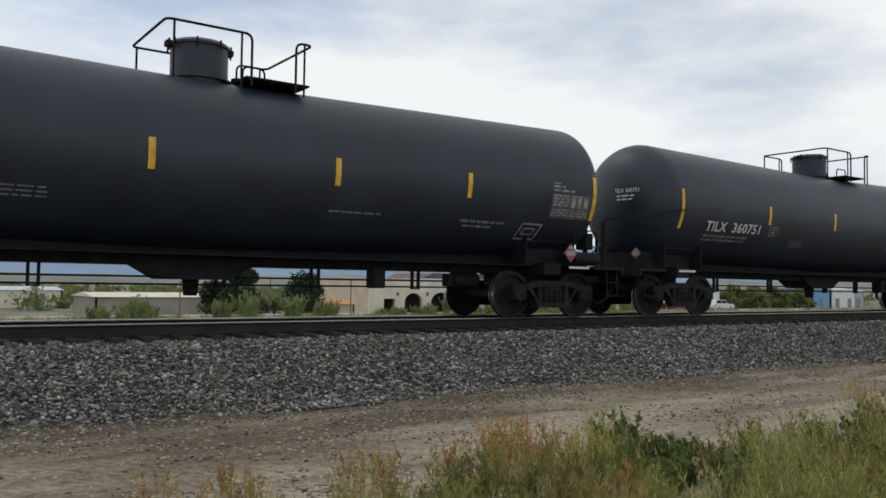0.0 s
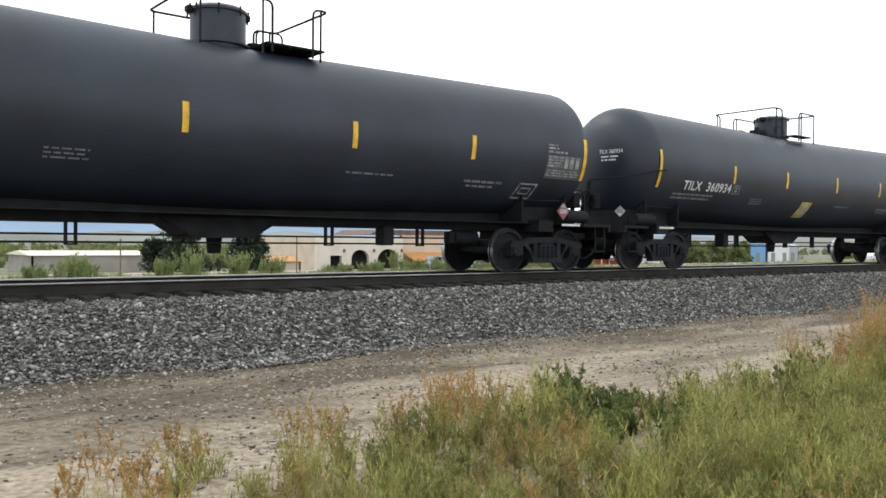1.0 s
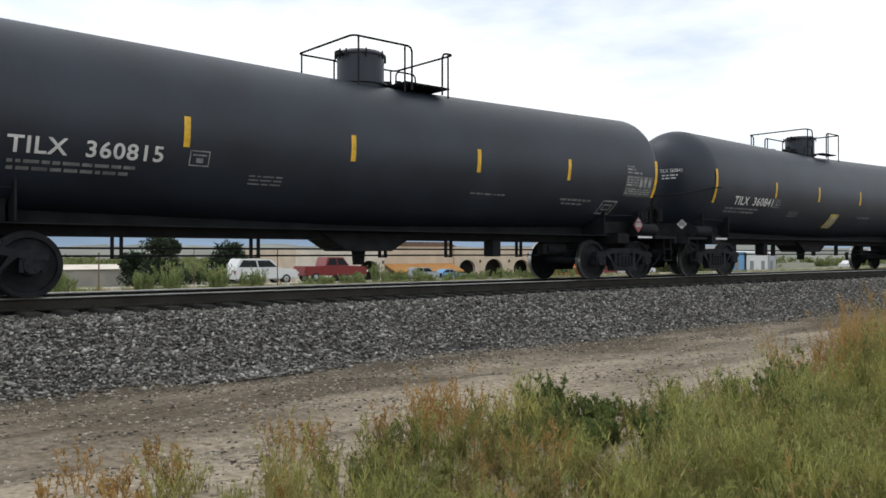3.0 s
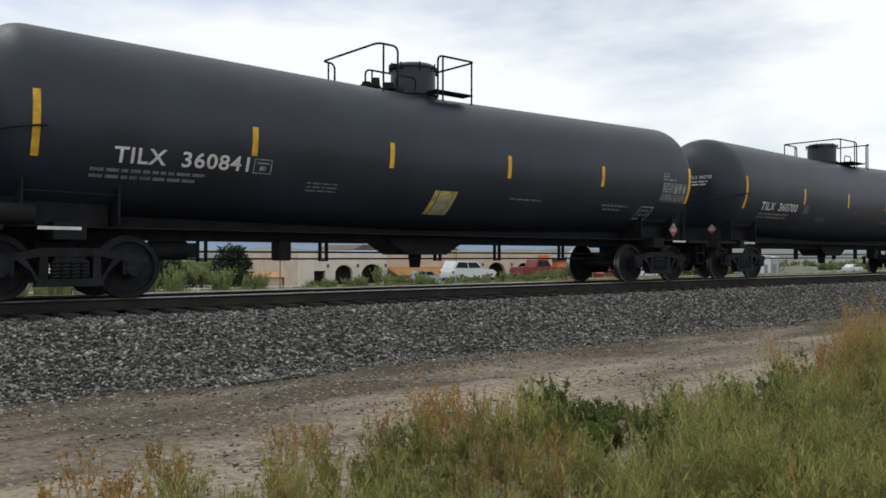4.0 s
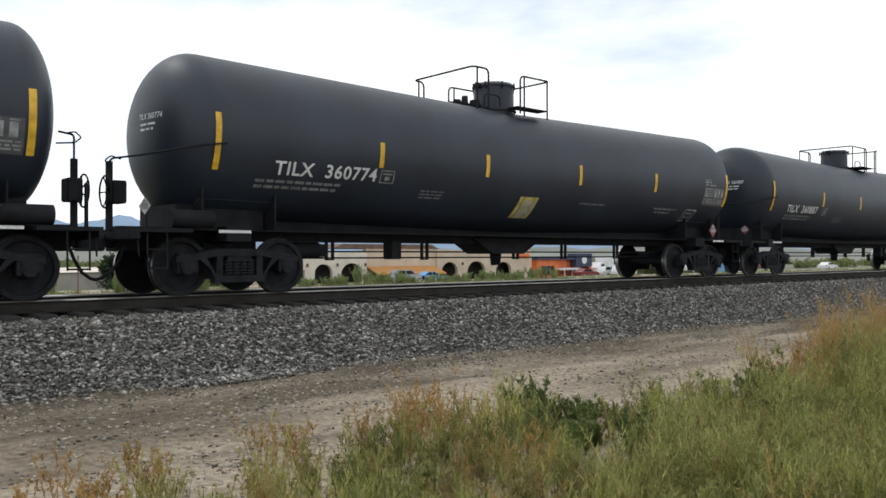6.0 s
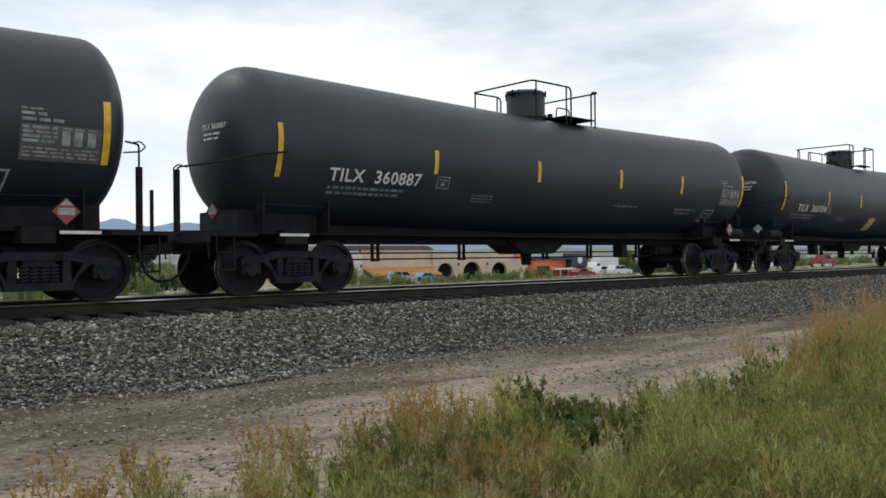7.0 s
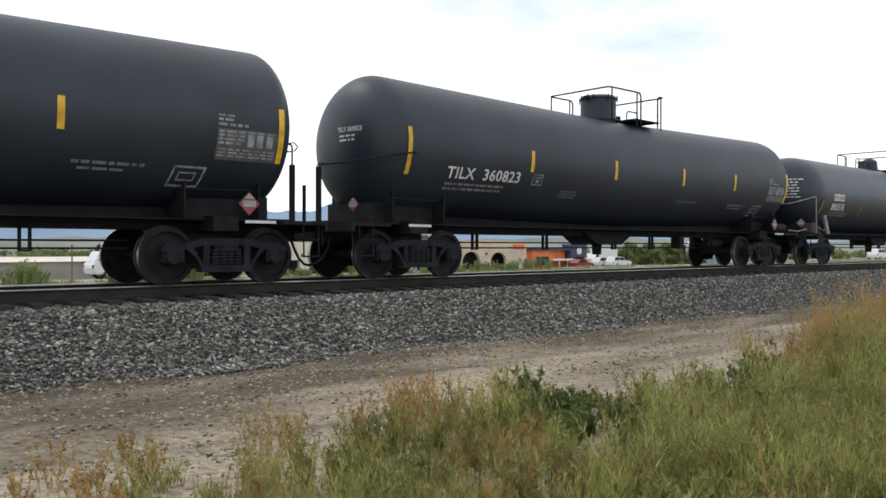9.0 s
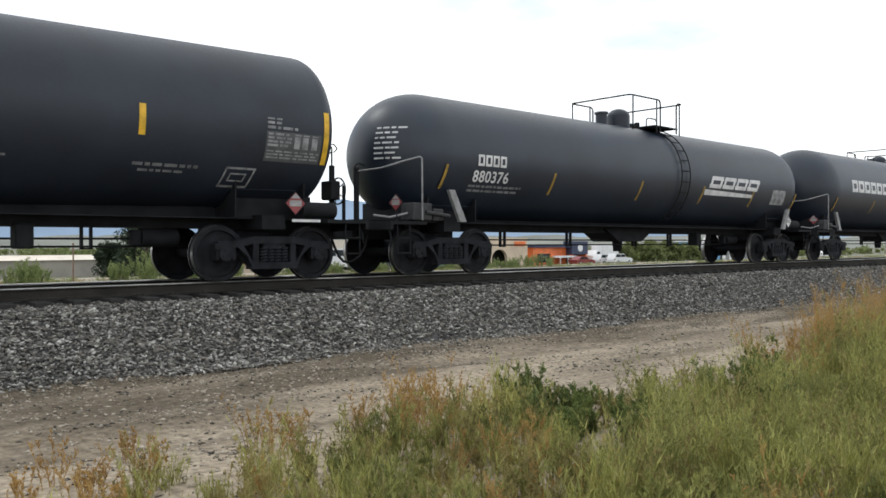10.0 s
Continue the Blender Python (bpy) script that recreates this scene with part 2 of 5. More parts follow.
def side_frame_mesh():
    """A cast truck side frame: arched top, raised journal boxes, open spring nest."""
    bm = bmesh.new()
    wb = 0.889
    # top chord
    prism(bm, [(-wb - 0.2, 0.52), (-wb - 0.19, 0.62), (-wb + 0.15, 0.66), (-0.38, 0.74), (0.38, 0.74), (wb - 0.15, 0.66), (wb + 0.19, 0.62), (wb + 0.2, 0.52),
               (wb - 0.12, 0.55), (0.40, 0.62), (-0.40, 0.62), (-wb + 0.12, 0.55)], -1.10, -0.93)
    # bottom chord with slanting legs
    for s in (-1, 1):
        prism(bm, [(s * (wb - 0.16), 0.60), (s * (wb - 0.30), 0.60), (s * 0.42, 0.20), (s * 0.42, 0.33)], -1.10, -0.93)
        # columns beside the spring nest
        prism(bm, [(s * 0.30, 0.26), (s * 0.42, 0.26), (s * 0.40, 0.66), (s * 0.30, 0.66)], -1.09, -0.94)
        # journal box
        box(bm, s * wb - 0.15, s * wb + 0.15, -1.09, -0.90, 0.50, 0.66, 0.02)
        box(bm, s * wb - 0.17, s * wb - 0.11, -1.08, -0.92, 0.36, 0.55)
        box(bm, s * wb + 0.11, s * wb + 0.17, -1.08, -0.92, 0.36, 0.55)
    prism(bm, [(-0.46, 0.20), (0.46, 0.20), (0.42, 0.31), (-0.42, 0.31)], -1.11, -0.92)
    ob = link_bm("side_frame", bm, TRUCK_IRON, False)
    me = ob.data
    bpy.data.objects.remove(ob)
    return me


def spring_mesh():
    bm = bmesh.new()
    pts = [(0.055 * math.cos(a), 0.055 * math.sin(a), 0.30 + 0.25 * i / 40) for i, a in ((i, i / 40 * 2 * math.pi * 5) for i in range(41))]
    pipe(bm, pts, 0.024, 6)
    ob = link_bm("spring", bm, TRUCK_IRON, True)
    me = ob.data
    bpy.data.objects.remove(ob)
    return me


WHEEL, AXLE, SIDE_FRAME, SPRING = wheel_mesh(), axle_mesh(), side_frame_mesh(), spring_mesh()
WHEELSETS = []


def truck(car, x):
    """A two-axle truck under a car at x: side frames with springs, bolster, brake beam, two wheelsets."""
    bm = bmesh.new()
    box(bm, x - 0.22, x + 0.22, -1.08, 1.08, 0.52, 0.70, 0.03)
    box(bm, x - 0.30, x + 0.30, -0.35, 0.35, 0.70, 0.84, 0.02)
    part("bolster", bm, TRUCK_IRON, car)
    for flip in (0, 1):
        f = part_mesh("side_frame", SIDE_FRAME, car, pose(x, 0, 0, 0, 0, 180 * flip))
        for sx in (-0.19, -0.06, 0.07, 0.20):
            part_mesh("spring", SPRING, f, pose(sx, -1.03, 0))
    bm = bmesh.new()
    for s in (-1, 1):
        box(bm, x + s * 0.36 - 0.05, x + s * 0.36 + 0.05, -0.75, 0.75, 0.36, 0.46, 0.01)
        for y in (-0.75, 0.75):
            prism(bm, [(x + s * 0.395, 0.28), (x + s * 0.43, 0.28), (x + s * 0.46, 0.62), (x + s * 0.41, 0.62)], y - 0.05, y + 0.05)
    part("brake_beam", bm, TRUCK_IRON, car)
    for s in (-1, 1):
        ws = part_mesh("wheelset", AXLE, car, pose(x + s * 0.889, 0, WHEEL_R))
        for flip in (0, 1):
            part_mesh("wheel", WHEEL, ws, pose(0, 0.78 if flip else -0.78, 0, 0, 0, 180 * flip))
        WHEELSETS.append((ws, x + s * 0.889))


FRONT_STRIP = {1: 0.08, 3: 0.04, 5: 0.08}          # front strip set back on some cars
STRIPS = [-7.49, -4.049, -1.054, 1.923, 4.625, 7.82]
TRUCK_X = 6.985


HALF, HEAD, TANK_DX = 8.305, 0.84, 0.045
DECK_HALF = 8.44


def top_gear(car, flip, small=False):
    """Manway housing, its platform and railings, on top of the tank."""
    m = pose(0, 0, -0.17 if small else 0, 0, 0, 180 if flip else 0)
    W, TOP, DECK = 0.96, 4.56, 3.93
    dx = 0.05
    bm = bmesh.new()
    if small:
        bmesh.ops.create_cone(bm, cap_ends=True, segments=32, radius1=0.30, radius2=0.30, depth=0.36, matrix=Matrix.Translation((dx, 0, 4.0)))
        bmesh.ops.create_uvsphere(bm, u_segments=32, v_segments=14, radius=0.30, matrix=Matrix.Translation((dx, 0, 4.18)) @ Matrix.Diagonal((1, 1, 0.7, 1)))
        bmesh.ops.create_cone(bm, cap_ends=True, segments=20, radius1=0.15, radius2=0.15, depth=0.42, matrix=Matrix.Translation((dx - 0.75, 0, 4.0)))
        bmesh.ops.create_cone(bm, cap_ends=True, segments=20, radius1=0.18, radius2=0.18, depth=0.05, matrix=Matrix.Translation((dx - 0.75, 0, 4.2)))
    else:
        for r0, r1, d, z in ((0.46, 0.46, 0.70, 4.13), (0.495, 0.495, 0.04, 4.455), (0.495, 0.43, 0.05, 4.50), (0.52, 0.52, 0.03, 3.90)):
            bmesh.ops.create_cone(bm, cap_ends=True, segments=40, radius1=r0, radius2=r1, depth=d, matrix=Matrix.Translation((dx, 0, z)))
    bm.transform(m)
    dome = part("manway_housing", bm, TANK_BLACK, car, smooth=True)
    if not small:
        for a in (dx - 0.51, dx + 0.51):
            bm = bmesh.new()
            box(bm, a - 0.05, a + 0.05, -0.08, 0.08, 4.40, 4.50, 0.015)
            bar(bm, (a, -0.05, 4.34), (a, -0.05, 4.53), 0.018)
            bm.transform(m)
            part("hinge", bm, FRAME_BLACK, dome)
        for k in range(8):
            a = 2 * math.pi * (k + 0.5) / 8
            c, d = dx + 0.50 * math.cos(a), 0.50 * math.sin(a)
            bm = bmesh.new()
            bar(bm, (c, d, 4.36), (c, d, 4.52), 0.016, 6)
            bm.transform(m)
            part("eye_bolt", bm, FRAME_BLACK, dome)
    bm = bmesh.new()
    box(bm, dx + 0.5, 1.66, -0.80, -0.10, DECK - 0.03, DECK)
    box(bm, -0.86, 0.12, 0.52, 0.82, DECK - 0.03, DECK)
    for x in (dx + 0.55, 1.0, 1.45):
        box(bm, x - 0.02, x + 0.02, -0.78, 0.40, DECK - 0.06, DECK - 0.03)
    bm.transform(m)
    part("walkway", bm, FRAME_BLACK, car)
    r = 0.021
    loops = [("railing", [(0.57, -W, DECK - 0.2), (0.57, -W, TOP), (-0.78, -W, TOP), (-0.78, W, TOP), (0.19, W, TOP), (0.19, W, DECK - 0.2)], r),
             ("railing", [(1.17, W, DECK - 0.2), (1.17, W, TOP), (1.62, W, TOP), (1.62, -W, TOP), (1.33, -W, TOP), (1.33, -W, DECK - 0.2)], r)]
    loops += [("grab_loop", [(0.94, y, DECK - 0.05), (0.94, y, DECK + 0.2), (0.46, y, DECK + 0.2), (0.46, y, DECK - 0.05)], r * 0.8) for y in (-0.6, 0.6)]
    for name, pts, rad in loops:
        bm = bmesh.new()
        pipe(bm, rounded(pts, 0.13, 6), rad)
        bm.transform(m)
        part(name, bm, FRAME_BLACK, car, smooth=True)
    for x, y in ((-0.66, -W), (0.40, -W), (-0.70, W), (0.06, W), (1.50, W), (1.48, -W)):
        bm = bmesh.new()
        bar(bm, (x, y, TOP), (x, y, DECK - 0.25), r * 0.9)
        bm.transform(m)
        part("railing_post", bm, FRAME_BLACK, car, smooth=True)
    for vx, vr, vh in ((0.75, 0.13, 0.14), (1.05, 0.08, 0.20), (1.28, 0.10, 0.09)):
        bm = bmesh.new()
        bmesh.ops.create_cone(bm, cap_ends=True, segments=16, radius1=vr, radius2=vr * 0.85, depth=vh, matrix=Matrix.Translation((vx, 0.1, DECK + vh / 2)))
        bmesh.ops.create_cone(bm, cap_ends=True, segments=16, radius1=vr * 1.25, radius2=vr * 1.25, depth=0.03, matrix=Matrix.Translation((vx, 0.1, DECK + 0.02)))
        bm.transform(m)
        part("valve", bm, FRAME_BLACK, car, smooth=True)


def underframe(car, flip, radius=R_TANK, axis=tank_z):
    """Sill, bolsters, end platforms, couplers, brake rods and bottom outlet."""
    half = DECK_HALF
    bm = bmesh.new()
    box(bm, -half + 0.8, half - 0.8, -0.33, 0.33, 0.88, 1.32)
    part("sill", bm, FRAME_BLACK, car)
    bm = bmesh.new()
    prism(bm, [(-half + 0.35, 1.035), (half - 0.35, 1.035), (half - 0.35, 1.055), (-half + 0.35, 1.055)], -0.80, 0.80)
    part("sill_flange", bm, FRAME_BLACK, car)
    for s in (-1, 1):
        bm = bmesh.new()
        box(bm, s * (half + 0.22), s * (half - 2.2), -0.26, 0.26, 0.70, 1.10, 0.02)
        box(bm, s * (half + 0.33), s * (half - 0.55), -1.32, 1.32, 0.98, 1.04)
        box(bm, s * (half + 0.33), s * (half + 0.27), -1.32, 1.32, 0.88, 0.98)
        part("end_sill", bm, FRAME_BLACK, car)
        # saddle under the tank over the truck
        bm = bmesh.new()
        xa, xb = sorted((s * (TRUCK_X - 0.22), s * (TRUCK_X + 0.22)))
        prism(bm, [(xa, 0.86), (xb, 0.86), (xb, 1.10), (xa, 1.10)], -1.05, 1.05)
        xa, xb = sorted((s * 6.36, s * 7.92))
        prism(bm, [(xa, 1.06), (xb, 1.06), (xb, 1.45), (xa, 1.45)], -0.72, 0.72)
        part("saddle", bm, FRAME_BLACK, car)
        for x in (6.3, 7.6):
            bm = bmesh.new()
            box(bm, s * x - 0.015, s * x + 0.015, -1.02, 1.02, 1.065, axis(x) - 0.92 * radius / 1.395)
            part("bolster_web", bm, FRAME_BLACK, car)
        bm = bmesh.new()
        sweep = [radians(d) for d in range(-130, -49, 5)]
        for k, a in enumerate(sweep[:-1]):
            b = sweep[k + 1]
            quad = []
            for x, ang in ((6.22, a), (7.62, a), (7.62, b), (6.22, b)):
                zc = axis(x)
                quad.append([bm.verts.new((s * x, rad * math.cos(ang), zc + rad * math.sin(ang))) for rad in (radius + 0.004, radius + 0.022)])
            inner, outer = [q[0] for q in quad], [q[1] for q in quad]
            bm.faces.new(outer)
            ends = [(1, 2), (3, 0)] + ([(0, 1)] if k == 0 else []) + ([(2, 3)] if k == len(sweep) - 2 else [])
            for i, j in ends:
                bm.faces.new((inner[i], inner[j], outer[j], outer[i]))
        bmesh.ops.remove_doubles(bm, verts=bm.verts, dist=0.0005)
        part("saddle_plate", bm, TANK_BLACK, car, smooth=True)
        bm = bmesh.new()
        box(bm, s * (half + 0.2), s * (CAR_LEN / 2 - 0.12), -0.08, 0.08, 0.76, 0.92, 0.02)
        box(bm, s * (CAR_LEN / 2 - 0.24), s * (CAR_LEN / 2 + 0.02), -0.16, 0.14, 0.70, 0.98, 0.05)
        part("coupler", bm, TRUCK_IRON, car)
        bm = bmesh.new()
        pipe(bm, [(s * (half + 0.15), -0.34, 0.80), (s * (half + 0.22), -0.38, 0.58), (s * (half + 0.34), -0.36, 0.38), (s * (half + 0.48), -0.32, 0.28), (s * (half + 0.60), -0.28, 0.26)], 0.026)
        part("air_hose", bm, FRAME_BLACK, car, smooth=True)
        # stanchions at the end of the platform, and the handrail from one of them round the head
        xp = half + (0.34 if s < 0 else 0.26)
        bm = bmesh.new()
        if s < 0:
            zt = 2.14
            pipe(bm, rounded([(s * xp, -0.25, 1.0), (s * xp, -0.25, zt), (s * (half + 0.10), -0.75, zt + 0.02), (s * (half - 0.35), -1.24, zt + 0.12), (s * (half - 0.75), -1.42, zt + 0.20), (s * (half - 1.05), -1.44, zt + 0.24)], 0.1), 0.017)
        else:
            zt = 2.46
            pipe(bm, rounded([(s * xp, -0.25, 1.0), (s * xp, -0.25, zt), (s * (half + 0.02), -0.32, zt + 0.02)], 0.06), 0.017)
            bar(bm, (s * xp, -0.25, zt - 0.12), (s * (half - 0.02), -0.34, zt - 0.16), 0.013)
        if s > 0 or axis is tank_z:
            part("handrail", bm, FRAME_BLACK, car, smooth=True)
        else:
            bm.free()
        bm = bmesh.new()
        pipe(bm, rounded([(s * xp, -0.31, zt - 0.12), (s * (xp + 0.09), -0.31, zt - 0.04), (s * xp, -0.31, zt + 0.04), (s * (xp - 0.16), -0.31, zt)], 0.03), 0.012)
        part("grab_iron", bm, FRAME_BLACK, car, smooth=True)
        for dx, y, z, w in ((0.0, -0.25, 2.10, 0.05), (0.10, -0.50, 1.72, 0.024))[:1 if s < 0 else 2]:
            bm = bmesh.new()
            box(bm, s * xp + dx - w, s * xp + dx + w, y - 0.03, y + 0.03, 1.0, z, 0.008)
            part("post", bm, FRAME_BLACK, car)
        # ladder step under the corner
        bm = bmesh.new()
        for x in (half - 0.15, half + 0.15):
            bar(bm, (s * x, -1.28, 1.0), (s * x, -1.30, 0.42), 0.014, 6)
        for z in (0.44, 0.72):
            bar(bm, (s * (half - 0.15), -1.30, z), (s * (half + 0.15), -1.30, z), 0.014, 6)
        part("corner_step", bm, FRAME_BLACK, car)
        # uncoupling lever
        bm = bmesh.new()
        pipe(bm, rounded([(s * (half + 0.26), -1.25, 0.62), (s * (half + 0.26), -1.2, 0.88), (s * (half + 0.30), -0.2, 0.86)], 0.08), 0.014)
        part("uncoupling_lever", bm, FRAME_BLACK, car)
    # hand brake end
    s = -1 if flip else 1
    bm = bmesh.new()
    n, xw, yw = 28, half + 0.40, -0.25
    pipe(bm, [(s * xw, yw + 0.25 * math.cos(2 * math.pi * k / n), 1.62 + 0.25 * math.sin(2 * math.pi * k / n)) for k in range(n + 1)], 0.016, 6)
    for k in range(5):
        a = 2 * math.pi * k / 5
        bar(bm, (s * (xw - 0.05), yw, 1.62), (s * xw, yw + 0.25 * math.cos(a), 1.62 + 0.25 * math.sin(a)), 0.011, 6)
    part("brake_wheel", bm, FRAME_BLACK, car, smooth=True)
    bm = bmesh.new()
    box(bm, s * (half + 0.12), s * (half + 0.345), -0.42, -0.08, 1.44, 1.80, 0.03)
    part("brake_housing", bm, FRAME_BLACK, car)
    bm = bmesh.new()
    bar(bm, (s * 7.47, -1.08, 1.20), (s * (half - 0.28), -1.08, 1.20), 0.14, 20)
    part("air_reservoir", bm, FRAME_BLACK, car, smooth=True)
    # brake rods with hangers
    for z in (0.70, 0.58):
        bm = bmesh.new()
        bar(bm, (-5.7, -0.25, z), (5.7, -0.25, z), 0.016)
        part("brake_rod", bm, FRAME_BLACK, car)
    for x in (-4.7, -2.35, 0.4, 2.1, 4.2):
        bm = bmesh.new()
        for d in (-0.07, 0.07):
            box(bm, x + d - 0.02, x + d + 0.02, -0.28, -0.22, 0.54, 0.90)
        box(bm, x - 0.09, x + 0.09, -0.28, -0.22, 0.535, 0.56)
        part("hanger", bm, FRAME_BLACK, car)
    # brake cylinder and valves hang towards the hand brake end
    bm = bmesh.new()
    bar(bm, (s * 5.0, -0.3, 0.72), (s * 5.6, -0.3, 0.72), 0.15, 16)
    box(bm, s * 4.85, s * 5.0, -0.4, -0.2, 0.60, 0.84, 0.02)
    part("brake_cylinder", bm, FRAME_BLACK, car, smooth=True)
    bm = bmesh.new()
    box(bm, s * 3.15, s * 3.4, -0.5, -0.2, 0.55, 0.92, 0.03)
    part("control_valve", bm, FRAME_BLACK, car)
    bm = bmesh.new()
    prism(bm, [(-1.10, 1.0), (1.10, 1.0), (0.50, 0.66), (-0.50, 0.66)], -0.42, 0.42)
    bmesh.ops.create_cone(bm, cap_ends=True, segments=20, radius1=0.11, radius2=0.14, depth=0.3, matrix=Matrix.Translation((0, 0, 0.55)))
    part("outlet_skid", bm, FRAME_BLACK, car, "dark bottom outlet skid")


def text_bm(body, size):
    """The writing as a flat mesh, x along it and z up, cut into bands so that it can be bent."""
    cu = bpy.data.curves.new("writing", "FONT")
    cu.body, cu.size, cu.resolution_u, cu.offset = body, size, 3, size * 0.018
    cu.space_character = 1.08
    ob = new("writing", cu)
    bpy.context.view_layer.update()
    me = bpy.data.meshes.new_from_object(ob.evaluated_get(bpy.context.evaluated_depsgraph_get()))
    bm = bmesh.new()
    bm.from_mesh(me)
    bpy.data.objects.remove(ob)
    bpy.data.meshes.remove(me)
    bm.transform(Matrix.Rotation(radians(90), 4, "X"))
    for v in bm.verts:
        v.co.y = 0
    for i in range(-1, 6):
        bmesh.ops.bisect_plane(bm, geom=bm.verts[:] + bm.edges[:] + bm.faces[:], plane_co=(0, 0, size * 0.16 * i + 0.001), plane_no=(0, 0, 1))
    return bm


def fit_x(bm, x0, x1, z0):
    lo, hi = min(v.co.x for v in bm.verts), max(v.co.x for v in bm.verts)
    k = (x1 - x0) / (hi - lo)
    for v in bm.verts:
        v.co.x, v.co.z = x0 + (v.co.x - lo) * k, z0 + v.co.z


def head_wrap(bm, radius=R_TANK, half=HALF - TANK_DX, head=HEAD, zc=tank_z(HALF), lift=0.008):
    """Bends a flat sheet (x as way across towards the camera side, z) onto the front head."""
    for v in bm.verts:
        y, z = -v.co.x, v.co.z
        r = min(0.99, math.hypot(y, z - zc) / radius)
        a = math.asin(r ** (1 / 0.93))
        v.co = Vector((-(half - head) - head * math.cos(a) - lift, y, z))


def outline(x0, x1, z0, z1, w, lean=0.0):
    return [(x0, x1, z0, z0 + w, 1, 0), (x0 + lean, x1 + lean, z1 - w, z1, 1, 0), (x0, x0 + w, z0, z1, 4, lean), (x1 - w, x1, z0, z1, 4, lean)]


def word_bars(rnd, x0, x1, z0, h):
    """A line of writing too small to read, as short bars."""
    out, x = [], x0
    while x < x1 - 0.03:
        w = min(rnd.uniform(0.06, 0.22), x1 - x)
        out.append((x, x + w, z0, z0 + h, 1, 0))
        x += w + 0.035
    return out


def placard(car, x, y, z, turn, red=True, s=0.185):
    """A diamond hazard placard in its holder."""
    bm = bmesh.new()
    prism(bm, [(0, -s * 1.12), (s * 1.12, 0), (0, s * 1.12), (-s * 1.12, 0)], 0.004, 0.016)
    m = pose(x, y, z, 0, 0, turn)
    holder = part("placard_holder", bm, FRAME_BLACK, car)
    holder.matrix_basis = m
    if turn:
        bm = bmesh.new()
        bar(bm, (0, 0.03, 1.03 - z), (0, 0.03, 0.02), 0.018, 6)
        part("bracket", bm, FRAME_BLACK, holder)
    bm = bmesh.new()
    prism(bm, [(0, -s), (s, 0), (0, s), (-s, 0)], -0.003, 0.003)
    face = part("placard", bm, RED_MARK if red else WHITE_MARK, holder, "red and white diamond hazard placard")
    bm = bmesh.new()
    prism(bm, [(-s * 0.62, -0.05), (s * 0.62, -0.05), (s * 0.62, 0.05), (-s * 0.62, 0.05)], -0.008, -0.004)
    prism(bm, [(0, s * 0.93), (-s * 0.5, s * 0.45), (s * 0.5, s * 0.45)], -0.008, -0.004)
    part("placard_panel", bm, PALE_MARK, holder)


